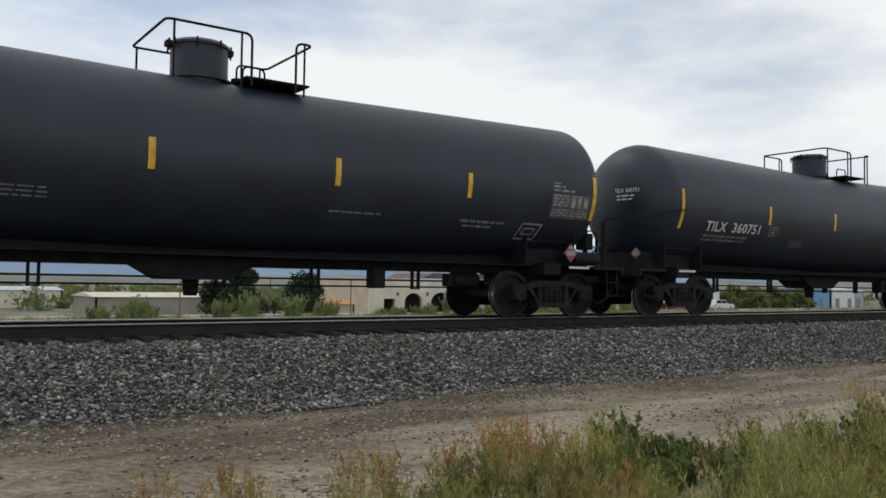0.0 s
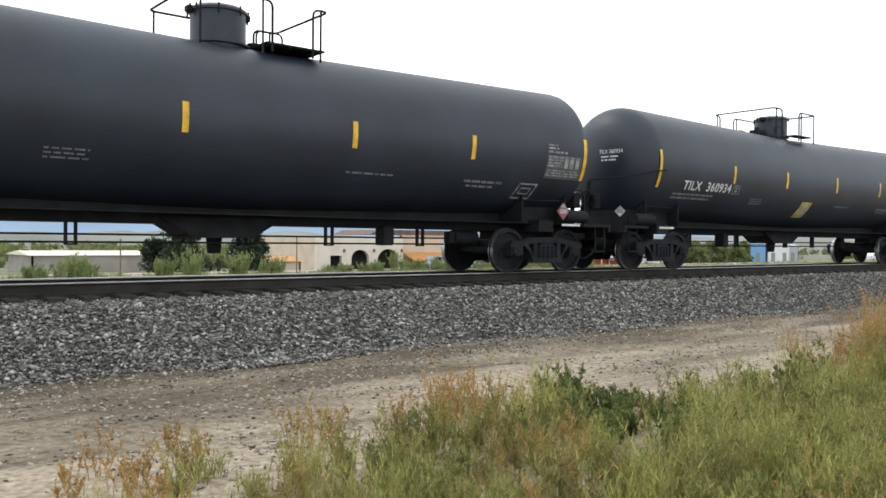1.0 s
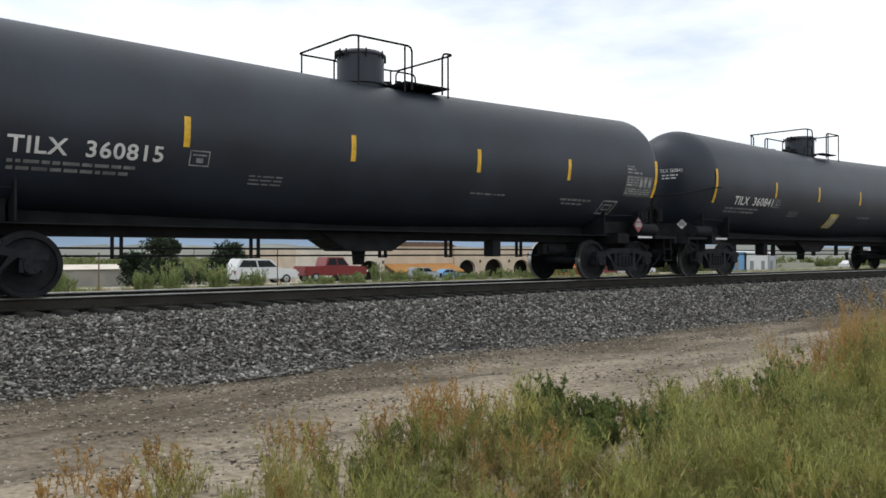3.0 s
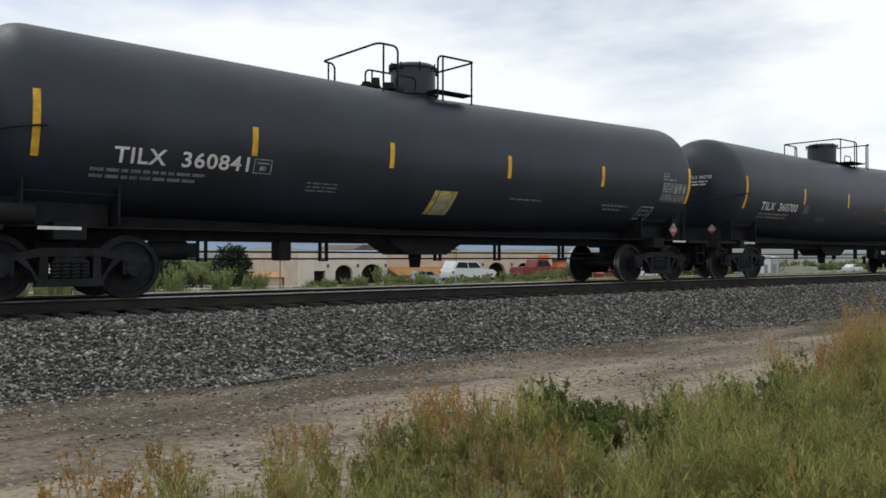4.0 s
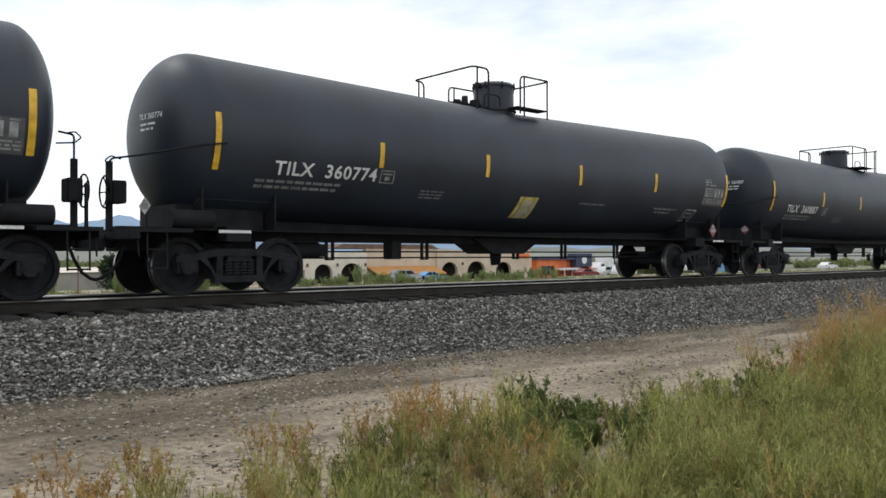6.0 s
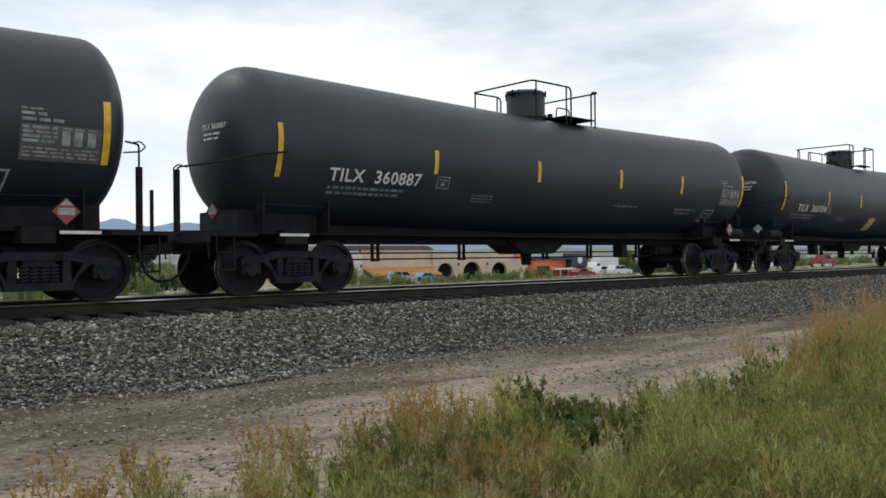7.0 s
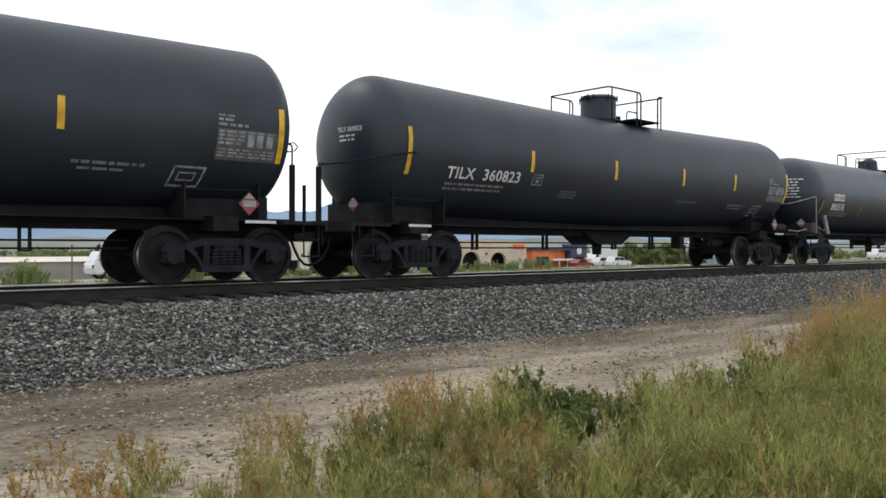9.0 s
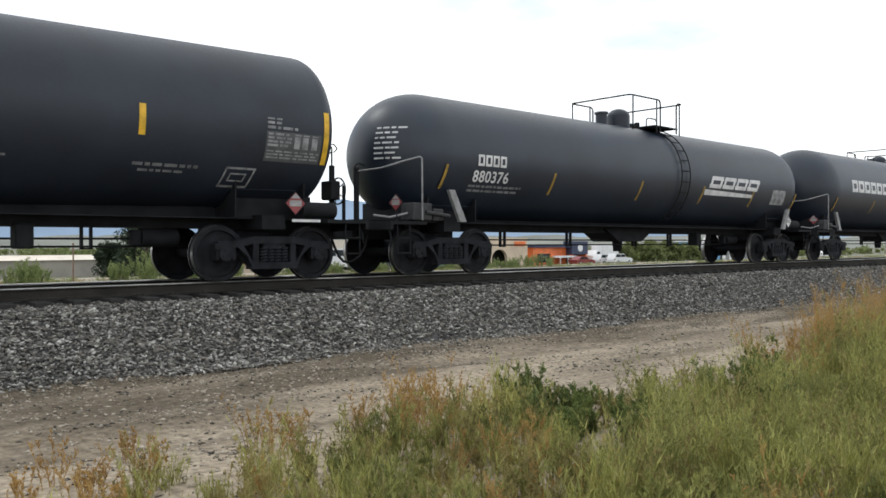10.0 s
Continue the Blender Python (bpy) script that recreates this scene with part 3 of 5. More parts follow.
def side_marks(car, number, seed, panel):
    rnd = random.Random(seed)
    k = -0.32 if panel else 0.0
    if number:
        for name, body, x0, x1 in (("owner_code", "TILX", -6.47, -5.71), ("car_number", number, -5.47, -4.38)):
            bm = text_bm(body, 0.31)
            fit_x(bm, x0, x1, 1.975)
            wrap(bm, R_TANK, tank_z)
            part(name, bm, WHITE_MARK, car, "white stencilled characters")
        bm = text_bm("TILX " + number, 0.13)
        fit_x(bm, 0.12, 0.74, 2.80)
        head_wrap(bm)
        part("end_number", bm, WHITE_MARK, car, "small white stencilled car number")
        bm = bmesh.new()
        for z, w in ((2.70, 0.45), (2.62, 0.40)):
            for r in word_bars(rnd, 0.18, 0.18 + w, z, 0.035):
                sheet(bm, *r)
        head_wrap(bm)
        part("end_stencil", bm, WHITE_MARK, car)
    mark("stencil", word_bars(rnd, -6.45 + k, -4.75 + k, 1.84, 0.045) + word_bars(rnd, -6.45 + k, -4.85 + k, 1.75, 0.045), GREY_MARK, car)
    mark("class_box", outline(-3.98 + k, -3.66 + k, 1.95, 2.18, 0.018) + [(-3.93 + k, -3.71 + k, 2.10, 2.125, 1, 0), (-3.87 + k, -3.76 + k, 2.00, 2.07, 1, 0)], DATA_MARK, car)
    mark("stencil", [r for z in (1.85, 1.79, 1.73) for r in word_bars(rnd, -2.95 + k, -2.35 + k, z, 0.022)], GREY_MARK, car)
    mark("stencil", word_bars(rnd, 1.85 + k, 2.85 + k, 1.80, 0.03), GREY_MARK, car)
    mark("stencil", word_bars(rnd, 4.55, 5.60, 1.79, 0.045) + word_bars(rnd, 4.65, 5.35, 1.71, 0.035), GREY_MARK, car)
    mark("class_box", outline(6.00, 6.53, 1.54, 1.85, 0.032, 0.06) + outline(6.13, 6.42, 1.63, 1.76, 0.022, 0.025), DATA_MARK, car)
    rows = []
    for i in range(3):
        rows += word_bars(rnd, 6.70, 7.70, 2.13 - 0.05 * i, 0.026)
    for i in range(4):
        rows += word_bars(rnd, 6.70, 7.14, 2.40 - 0.06 * i, 0.038)
    for x in (7.20, 7.36, 7.54):
        rows += [(x, x + 0.11, 2.20, 2.40, 2, 0)] + word_bars(rnd, x, x + 0.13, 2.415, 0.025)
    rows += word_bars(rnd, 6.68, 7.25, 2.50, 0.045) + word_bars(rnd, 6.68, 7.0, 2.58, 0.04) + word_bars(rnd, 6.68, 6.95, 2.65, 0.03)
    mark("data_board", [(6.67, 7.73, 1.98, 2.46, 6)], PANEL_GREY, car, lift=0.004)
    mark("data_panel", rows, DATA_MARK, car, label="grey stencilled table of test data")
    if panel:
        mark("notice", [(-0.55, 0.02, 1.44, 1.88, 8, 0.06)], FADED_YELLOW, car, label="faded yellow painted notice panel", lift=0.008)
        mark("notice_sheet", [(-0.41, -0.01, 1.46, 1.80, 8, 0.045)], NOTICE_PALE, car, label="pale worn middle of the notice panel", lift=0.011)
        mark("notice_line", [(-0.44, -0.42, 1.44, 1.88, 8, 0.06)], TANK_BLACK, car, lift=0.011)



def tank_car(c, flip, number, panel):
    car = new("tank_car")
    bm = bmesh.new()
    shell(bm, HALF, HEAD, R_TANK, tank_z, rear=0.60)
    bmesh.ops.translate(bm, verts=bm.verts, vec=(TANK_DX, 0, 0))
    part("tank", bm, TANK_BLACK, car, smooth=True)
    xs = [0.31 - x for x in reversed(STRIPS)] if flip else STRIPS
    for i, x in enumerate(xs):
        x += FRONT_STRIP.get(c, 0) if i == 0 else 0
        lo, hi = ((1.978, 2.865) if i in (0, 5) else (2.217, 2.671))
        mark("reflective_strip", [(x - 0.05, x + 0.05, lo, hi, 10)], YELLOW, car)
    top_gear(car, flip)
    underframe(car, flip)
    for s in (-1, 1):
        truck(car, s * TRUCK_X)
    side_marks(car, number, c, panel)
    placard(car, 7.28, -1.26, 1.30, 0)
    placard(car, -8.50, -0.96, 1.38, -72, c % 2 == 1, 0.13)
    for x in (-7.2, 7.45):
        bm = bmesh.new()
        box(bm, x - 0.28, x + 0.28, -1.335, -1.325, 0.985, 1.03)
        part("sill_stencil", bm, WHITE_MARK, car)
    return car


def plain_car(lettered):
    """An older straight tank car with a side ladder and painted owner's sign."""
    car = new("tank_car")
    R, zc = (1.32, 2.41) if lettered else (1.42, 2.52)

    def plain_z(x):
        return zc

    bm = bmesh.new()
    shell(bm, 8.54, 1.40, R, plain_z, rear=1.15)
    part("tank", bm, TANK_GREY, car, smooth=True)
    for x in (-7.42, -4.16, -0.80, 2.12, 4.9, 7.62):
        mark("reflective_strip", [(x - 0.035, x + 0.035, 1.70, 2.18, 8, 0.09)], DULL_YELLOW, car, R, plain_z)
    top_gear(car, False, True)
    underframe(car, False, R, plain_z)
    for s in (-1, 1):
        truck(car, s * TRUCK_X)
        bm = bmesh.new()
        prism(bm, [(s * 6.82, 1.05), (s * 7.0, 1.05), (s * 7.30, 1.68), (s * 7.14, 1.68)], -1.30, -1.22)
        part("brace", bm, GREY_STEEL, car, "grey slanting steel brace")
    # handrail round the front head, down to the deck
    bm = bmesh.new()
    pipe(bm, rounded([(-8.78, -0.25, 2.02), (-8.60, -0.80, 2.06), (-8.30, -1.20, 2.20), (-8.05, -1.36, 2.28), (-8.04, -1.36, 1.06)], 0.08), 0.017)
    part("handrail", bm, GREY_STEEL, car, "thin pale grey handrail round the tank head", smooth=True)
    bm = bmesh.new()
    box(bm, -8.2, -7.72, -1.28, -0.9, 1.06, 1.40, 0.03)
    box(bm, -7.66, -7.38, -1.24, -0.95, 1.06, 1.30, 0.03)
    bar(bm, (-7.9, -1.3, 1.22), (-7.3, -1.3, 1.16), 0.04)
    part("brake_valve", bm, IRON_GREY, car)
    bm = bmesh.new()
    pipe(bm, [(-8.75, -0.75, 1.16), (-8.5, -0.95, 1.12), (-8.2, -1.1, 1.2), (-7.9, -1.15, 1.3)], 0.022)
    part("brake_pipe", bm, GREY_STEEL, car, smooth=True)
    rnd = random.Random(77)
    if lettered:
        bm = text_bm("880376", 0.32)
        fit_x(bm, -6.60, -5.56, 1.88)
        wrap(bm, R, plain_z)
        part("car_number", bm, WHITE_MARK, car, "white stencilled car number")
        mark("owner_mark", [r for i in range(4) for r in outline(-6.50 + 0.215 * i, -6.32 + 0.215 * i, 2.20, 2.43, 0.05)], WHITE_MARK, car, R, plain_z)
        mark("stencil", word_bars(rnd, -6.66, -5.1, 1.77, 0.045) + word_bars(rnd, -6.66, -5.2, 1.68, 0.045), GREY_MARK, car, R, plain_z)
        mark("owner_sign", [r for i in range(4) for r in outline(2.45 + 0.70 * i, 3.06 + 0.70 * i, 2.15, 2.48, 0.11, 0.14)], WHITE_MARK, car, R, plain_z, "white slanting painted owner's sign")
        bm = bmesh.new()
        for k in range(10):
            sheet(bm, 2.25 + 0.27 * k, 2.525 + 0.27 * k, 1.95, 2.10 - 0.006 * k, 1, 0.0)
        wrap(bm, R, plain_z)
        part("sign_stroke", bm, WHITE_MARK, car)
        mark("data_panel", [(6.15, 7.0, 1.80, 2.24, 4, 0)], DATA_MARK, car, R, plain_z)
        bm = bmesh.new()
        for i in range(7):
            for r in word_bars(rnd, 0.42, 0.92 - 0.04 * (i % 3), 2.86 - 0.1 * i, 0.035):
                sheet(bm, *r)
        head_wrap(bm, R, 8.54, 1.40, 2.41)
        part("end_stencil", bm, WHITE_MARK, car)
    else:
        mark("owner_sign", [r for i in range(6) for r in outline(-6.2 + 0.56 * i, -5.72 + 0.56 * i, 2.42, 2.84, 0.12)], WHITE_MARK, car, R, plain_z, "white block-shaped painted owner's sign")
    bm = bmesh.new()
    for dx in (-0.2, 0.2):
        pipe(bm, [(1.15 + dx, -(R + 0.06) * math.cos(a), zc + (R + 0.06) * math.sin(a)) for a in [radians(d) for d in range(-60, 72, 6)]], 0.016, 6)
    for d in range(-55, 70, 12):
        a = radians(d)
        bar(bm, (0.95, -(R + 0.06) * math.cos(a), zc + (R + 0.06) * math.sin(a)), (1.35, -(R + 0.06) * math.cos(a), zc + (R + 0.06) * math.sin(a)), 0.014, 6)
    part("ladder", bm, FRAME_BLACK, car, smooth=True)
    placard(car, -8.42, -1.02, 1.40, -76, True, 0.15)
    placard(car, 7.28, -1.26, 1.30, 0, False)
    return car


DATA_MARK = mat("worn_data_stencil", (0.23, 0.235, 0.24), 0.7, var=0.5, scale=7)
PANEL_GREY = mat("panel_grey", (0.075, 0.078, 0.082), 0.7, var=0.3, scale=6)
DULL_YELLOW = mat("dull_yellow", (0.30, 0.19, 0.03), 0.6, var=0.3, scale=6)
TANK_GREY = mat("tank_faded_black", (0.014, 0.021, 0.034), 0.40, spec=0.5, var=0.3, scale=0.8, bump=0.04, bump_scale=25)
IRON_GREY = mat("weathered_iron", (0.032, 0.032, 0.034), 0.7, var=0.4, scale=8, bump=0.3)
GREY_STEEL = mat("grey_steel", (0.25, 0.25, 0.25), 0.6, var=0.3, scale=6)
NOTICE_PALE = mat("notice_pale", (0.34, 0.32, 0.21), 0.7, var=0.35, scale=7)
FADED_YELLOW = mat("faded_yellow", (0.46, 0.38, 0.10), 0.6, var=0.4, scale=6)
CARS = []
NUMBERS = ["", "360751", "360934", "360815", "360841", "360700", "360774", "360887", "360704", "360823"]
for c, number in enumerate(NUMBERS):
    flip = c in (2, 4, 6, 8)
    car = tank_car(c, flip, number, flip)
    CARS.append(tagged(car, "black tank car with yellow strips, bent tank and faded notice panel" if flip else "black tank car with yellow strips and a slightly bent tank", "tank car", group="train"))
CARS.append(tagged(plain_car(True), "greyish black straight tank car with white owner's sign and ladder", "tank car", group="train"))
CARS.append(tagged(plain_car(False), "black straight tank car with large white block sign", "tank car", group="train"))


# ---- ground ----
def smooth(a, b, v):
    t = max(0.0, min(1.0, (v - a) / (b - a)))
    return t * t * (3 - 2 * t)


PROFILE_Y = [-4000, 0, 5, 9, 10.0, 11.35, 11.75, 14.6, 15.0, 16.4, 17.5, 30, 50, 85, 120, 4000]
PROFILE_Z = [-1.0, -1.0, -1.0, -1.0, -0.98, -0.32, -0.27, -0.27, -0.32, -0.98, -1.05, -1.25, -1.5, -3.1, -3.5, -3.6]


def ground_z(x, y):
    return float(np.interp(y, PROFILE_Y, PROFILE_Z))


def bumpy_z(x, y):
    z = ground_z(x, y)
    if -2 < y < 10:
        z += 0.05 * noise.noise((x * 0.5, y * 0.8, 3)) + 0.02 * noise.noise((x * 2, y * 2, 7))
        z -= 0.025 * (math.exp(-((y - 6.6) / 0.4) ** 2) + math.exp(-((y - 8.2) / 0.4) ** 2))
    return z


def dirt_material():
    m = bpy.data.materials.new("packed_dirt")
    m.use_nodes = True
    n, l = m.node_tree.nodes, m.node_tree.links
    b = n["Principled BSDF"]
    b.inputs["Roughness"].default_value = 0.95
    b.inputs["Specular IOR Level"].default_value = 0.2
    tc, mp = n.new("ShaderNodeTexCoord"), n.new("ShaderNodeMapping")
    mp.inputs["Scale"].default_value = (0.22, 0.9, 1)
    streak, grain, speck = n.new("ShaderNodeTexNoise"), n.new("ShaderNodeTexNoise"), n.new("ShaderNodeTexVoronoi")
    streak.inputs["Scale"].default_value, streak.inputs["Detail"].default_value = 1.3, 8
    grain.inputs["Scale"].default_value, grain.inputs["Detail"].default_value = 14, 8
    speck.inputs["Scale"].default_value = 22
    l.new(tc.outputs["Object"], mp.inputs["Vector"])
    l.new(mp.outputs["Vector"], streak.inputs["Vector"])
    l.new(tc.outputs["Object"], grain.inputs["Vector"])
    l.new(tc.outputs["Object"], speck.inputs["Vector"])
    r1, r2 = n.new("ShaderNodeValToRGB"), n.new("ShaderNodeValToRGB")
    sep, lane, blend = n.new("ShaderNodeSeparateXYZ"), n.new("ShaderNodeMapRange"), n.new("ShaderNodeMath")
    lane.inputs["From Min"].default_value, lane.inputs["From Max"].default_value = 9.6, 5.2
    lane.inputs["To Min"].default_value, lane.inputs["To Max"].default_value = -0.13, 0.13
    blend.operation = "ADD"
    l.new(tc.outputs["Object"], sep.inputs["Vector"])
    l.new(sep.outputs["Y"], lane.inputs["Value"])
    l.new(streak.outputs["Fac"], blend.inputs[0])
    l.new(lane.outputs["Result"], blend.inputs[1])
    e = r1.color_ramp.elements
    e[0].position, e[0].color = 0.36, (0.15, 0.123, 0.090, 1)
    e[1].position, e[1].color = 0.64, (0.42, 0.355, 0.272, 1)
    e = r2.color_ramp.elements
    e[0].position, e[0].color = 0.30, (0.45, 0.43, 0.41, 1)
    e[1].position, e[1].color = 0.70, (1.25, 1.23, 1.2, 1)
    mx = n.new("ShaderNodeMix")
    mx.data_type, mx.blend_type = "RGBA", "MULTIPLY"
    mx.inputs["Factor"].default_value = 0.85
    l.new(blend.outputs[0], r1.inputs["Fac"])
    l.new(grain.outputs["Fac"], r2.inputs["Fac"])
    l.new(r1.outputs["Color"], mx.inputs["A"])
    l.new(r2.outputs["Color"], mx.inputs["B"])
    l.new(mx.outputs["Result"], b.inputs["Base Color"])
    bp = n.new("ShaderNodeBump")
    bp.inputs["Strength"].default_value, bp.inputs["Distance"].default_value = 0.8, 0.03
    l.new(grain.outputs["Fac"], bp.inputs["Height"])
    l.new(bp.outputs["Normal"], b.inputs["Normal"])
    return m


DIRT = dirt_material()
FAR_SOIL = mat("dry_scrub_soil", (0.10, 0.10, 0.07), 0.95, var=0.4, scale=0.15, bump=0.3, bump_scale=3, tint=(0.17, 0.165, 0.105))


def build_ground():
    bm = bmesh.new()
    ys = [-4000, -400, -40, -8, -3] + [i * 0.25 for i in range(0, 48)] + [11.9, 12.5, 13.2, 14.6, 15, 16.4, 17.5, 22, 30, 40, 50, 60, 85, 120, 300, 1200, 4500]
    xs = [-4000, -400, -60, -20, -8, -3] + [i * 0.35 for i in range(0, 80)] + [30, 34, 40, 50, 70, 100, 160, 300, 1000, 5000]
    grid = [[bm.verts.new((x, y, bumpy_z(x, y))) for x in xs] for y in ys]
    for a, b in zip(grid, grid[1:]):
        for i in range(len(xs) - 1):
            bm.faces.new((a[i], a[i + 1], b[i + 1], b[i]))
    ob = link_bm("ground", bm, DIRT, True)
    ob.data.materials.append(FAR_SOIL)
    ob.data.materials.append(BALLAST_BASE)
    for p in ob.data.polygons:
        if p.center.y > 16.4:
            p.material_index = 1
        elif p.center.y > 9.9:
            p.material_index = 2
    return tagged(ob, "dry brown dirt ground beside the railway track", "ground", kind="structure")


build_ground()


def from_arrays(name, verts, faces, material):
    """A mesh from numpy arrays of corners and of faces with one number of sides."""
    me = bpy.data.meshes.new(name)
    k = faces.shape[1]
    me.vertices.add(len(verts))
    me.vertices.foreach_set("co", verts.astype(np.float32).ravel())
    me.loops.add(faces.size)
    me.loops.foreach_set("vertex_index", faces.astype(np.int32).ravel())
    me.polygons.add(len(faces))
    me.polygons.foreach_set("loop_start", np.arange(0, faces.size, k, dtype=np.int32))
    me.update(calc_edges=True)
    me.materials.append(material)
    return new(name, me)


OCTA_V = np.array([(1, 0, 0), (-1, 0, 0), (0, 1, 0), (0, -1, 0), (0, 0, 1), (0, 0, -1)], float)
OCTA_F = np.array([(0, 2, 4), (2, 1, 4), (1, 3, 4), (3, 0, 4), (2, 0, 5), (1, 2, 5), (3, 1, 5), (0, 3, 5)])


def stones(name, centres, radii, seed, material):
    """Broken stones, each a squashed and twisted eight-sided lump."""
    rg = np.random.default_rng(seed)
    n = len(centres)
    v = OCTA_V[None] * rg.uniform(0.55, 1.25, (n, 6, 1)) + rg.normal(0, 0.28, (n, 6, 3))
    v *= rg.uniform(0.7, 1.3, (n, 1, 3)) * np.array([1.25, 1.0, 0.62])
    a = rg.uniform(0, 2 * np.pi, n)
    t = rg.uniform(-0.6, 0.6, n)
    ca, sa_, ct, st = np.cos(a), np.sin(a), np.cos(t), np.sin(t)
    x, y, z = v[..., 0], v[..., 1], v[..., 2]
    y, z = y * ct[:, None] - z * st[:, None], y * st[:, None] + z * ct[:, None]
    x, y = x * ca[:, None] - y * sa_[:, None], x * sa_[:, None] + y * ca[:, None]
    v = np.stack([x, y, z], -1) * radii[:, None, None] + centres[:, None, :]
    f = (OCTA_F[None] + 6 * np.arange(n)[:, None, None]).reshape(-1, 3)
    return from_arrays(name, v.reshape(-1, 3), f, material)


def ballast():
    rg = np.random.default_rng(5)
    out = []
    for x0, x1, per in ((-3, 9, 1500), (9, 18, 1200), (18, 32, 750), (32, 70, 360)):
        n = int((x1 - x0) * 2.9 * per)
        x, y = rg.uniform(x0, x1, n), rg.uniform(9.55, 12.45, n)
        keep = rg.uniform(0, 1, n) < np.clip((y - 9.55 - 0.25 * np.sin(x * 0.9) - 0.15 * np.sin(x * 2.3)) / 0.5, 0.06, 1)
        out.append(np.stack([x[keep], y[keep]], 1))
    p = np.concatenate(out)
    r = rg.uniform(0.018, 0.036, len(p)) * rg.choice([0.7, 1.0, 1.2], len(p))
    z = np.interp(p[:, 1], PROFILE_Y, PROFILE_Z) + rg.uniform(-0.014, 0.034, len(p))
    tagged(stones("ballast", np.column_stack([p, z]), r, 6, STONE), "grey crushed-stone ballast on the track shoulder", "ballast", kind="stuff")
    n = 60000
    x, y = 24 * rg.uniform(0, 1, n) ** 1.3, rg.uniform(4.4, 9.8, n)
    patch = np.array([noise.noise((a * 0.5, b * 1.1, 61)) + 0.5 * noise.noise((a * 1.7, b * 3.0, 67)) for a, b in zip(x, y)])
    keep = rg.uniform(0, 1, n) < np.clip(0.32 + 0.9 * patch, 0.05, 0.8) + 0.8 * np.clip((y - 8.4) / 1.4, 0, 1)
    x, y = x[keep], y[keep]
    z = np.array([bumpy_z(a, b) for a, b in zip(x, y)])
    r = 0.005 + 0.024 * rg.uniform(0, 1, len(x)) ** 2.5
    tagged(stones("gravel", np.column_stack([x, y, z]), r, 8, PEBBLE), "loose pale gravel scattered over the dirt", "gravel", kind="stuff")


PEBBLE = mat("pebble", (0.12, 0.104, 0.084), 0.9, var=0.5, scale=20, tint=(0.30, 0.262, 0.21), island=True)
ballast()


def track():
    tr = tagged(new("railway_track"), "rusty steel rails on dark wooden ties", "railway track", kind="structure")
    prof = [(-0.07, -0.17), (0.07, -0.17), (0.07, -0.16), (0.012, -0.135), (0.012, -0.045), (0.037, -0.03), (0.037, -0.014), (0.024, 0), (-0.024, 0), (-0.037, -0.014), (-0.037, -0.03), (-0.012, -0.045), (-0.012, -0.135), (-0.07, -0.16)]
    for y in (TRACK_Y - 0.755, TRACK_Y + 0.755):
        bm = bmesh.new()
        inner = -1 if y > TRACK_Y else 1
        worn = [(u + 0.016 * (0.037 + w) / 0.037 * -inner, w) if u * inner > 0 and w > -0.028 else (u, w) for u, w in prof]
        a = [bm.verts.new((-300, y + u, w)) for u, w in worn]
        b = [bm.verts.new((1500, y + u, w)) for u, w in worn]
        for i in range(len(a)):
            j = (i + 1) % len(a)
            bm.faces.new((a[i], a[j], b[j], b[i]))
        rail = part("rail", bm, RAIL_RUST, tr)
        rail.data.materials.append(RAIL_HEAD)
        for p in rail.data.polygons:
            if p.center.z > -0.024 and p.normal.z > 0.02:
                p.material_index = 1
    bm = bmesh.new()
    box(bm, -0.115, 0.115, -1.30, 1.30, -0.36, -0.175, 0.012)
    one = link_bm("tie", bm, TIE_WOOD)
    me = one.data
    bpy.data.objects.remove(one)
    bm = bmesh.new()
    box(bm, -0.09, 0.09, -0.19, 0.19, -0.175, -0.163, 0.004)
    for sx in (-0.05, 0.05):
        for sy in (-0.085, 0.085):
            box(bm, sx - 0.012, sx + 0.012, sy - 0.018, sy + 0.018, -0.163, -0.145)
    one = link_bm("tie_plate", bm, RAIL_RUST)
    plate = one.data
    bpy.data.objects.remove(one)
    rnd = random.Random(4)
    for i in range(130):
        x = -6 + 0.495 * i + rnd.uniform(-0.02, 0.02)
        t = part_mesh("tie", me, tr, pose(x, TRACK_Y + rnd.uniform(-0.05, 0.05), 0, 0, 0, rnd.uniform(-0.6, 0.6)))
        if x < 34:
            part_mesh("tie_plate", plate, t, pose(0, -0.755, 0))


track()

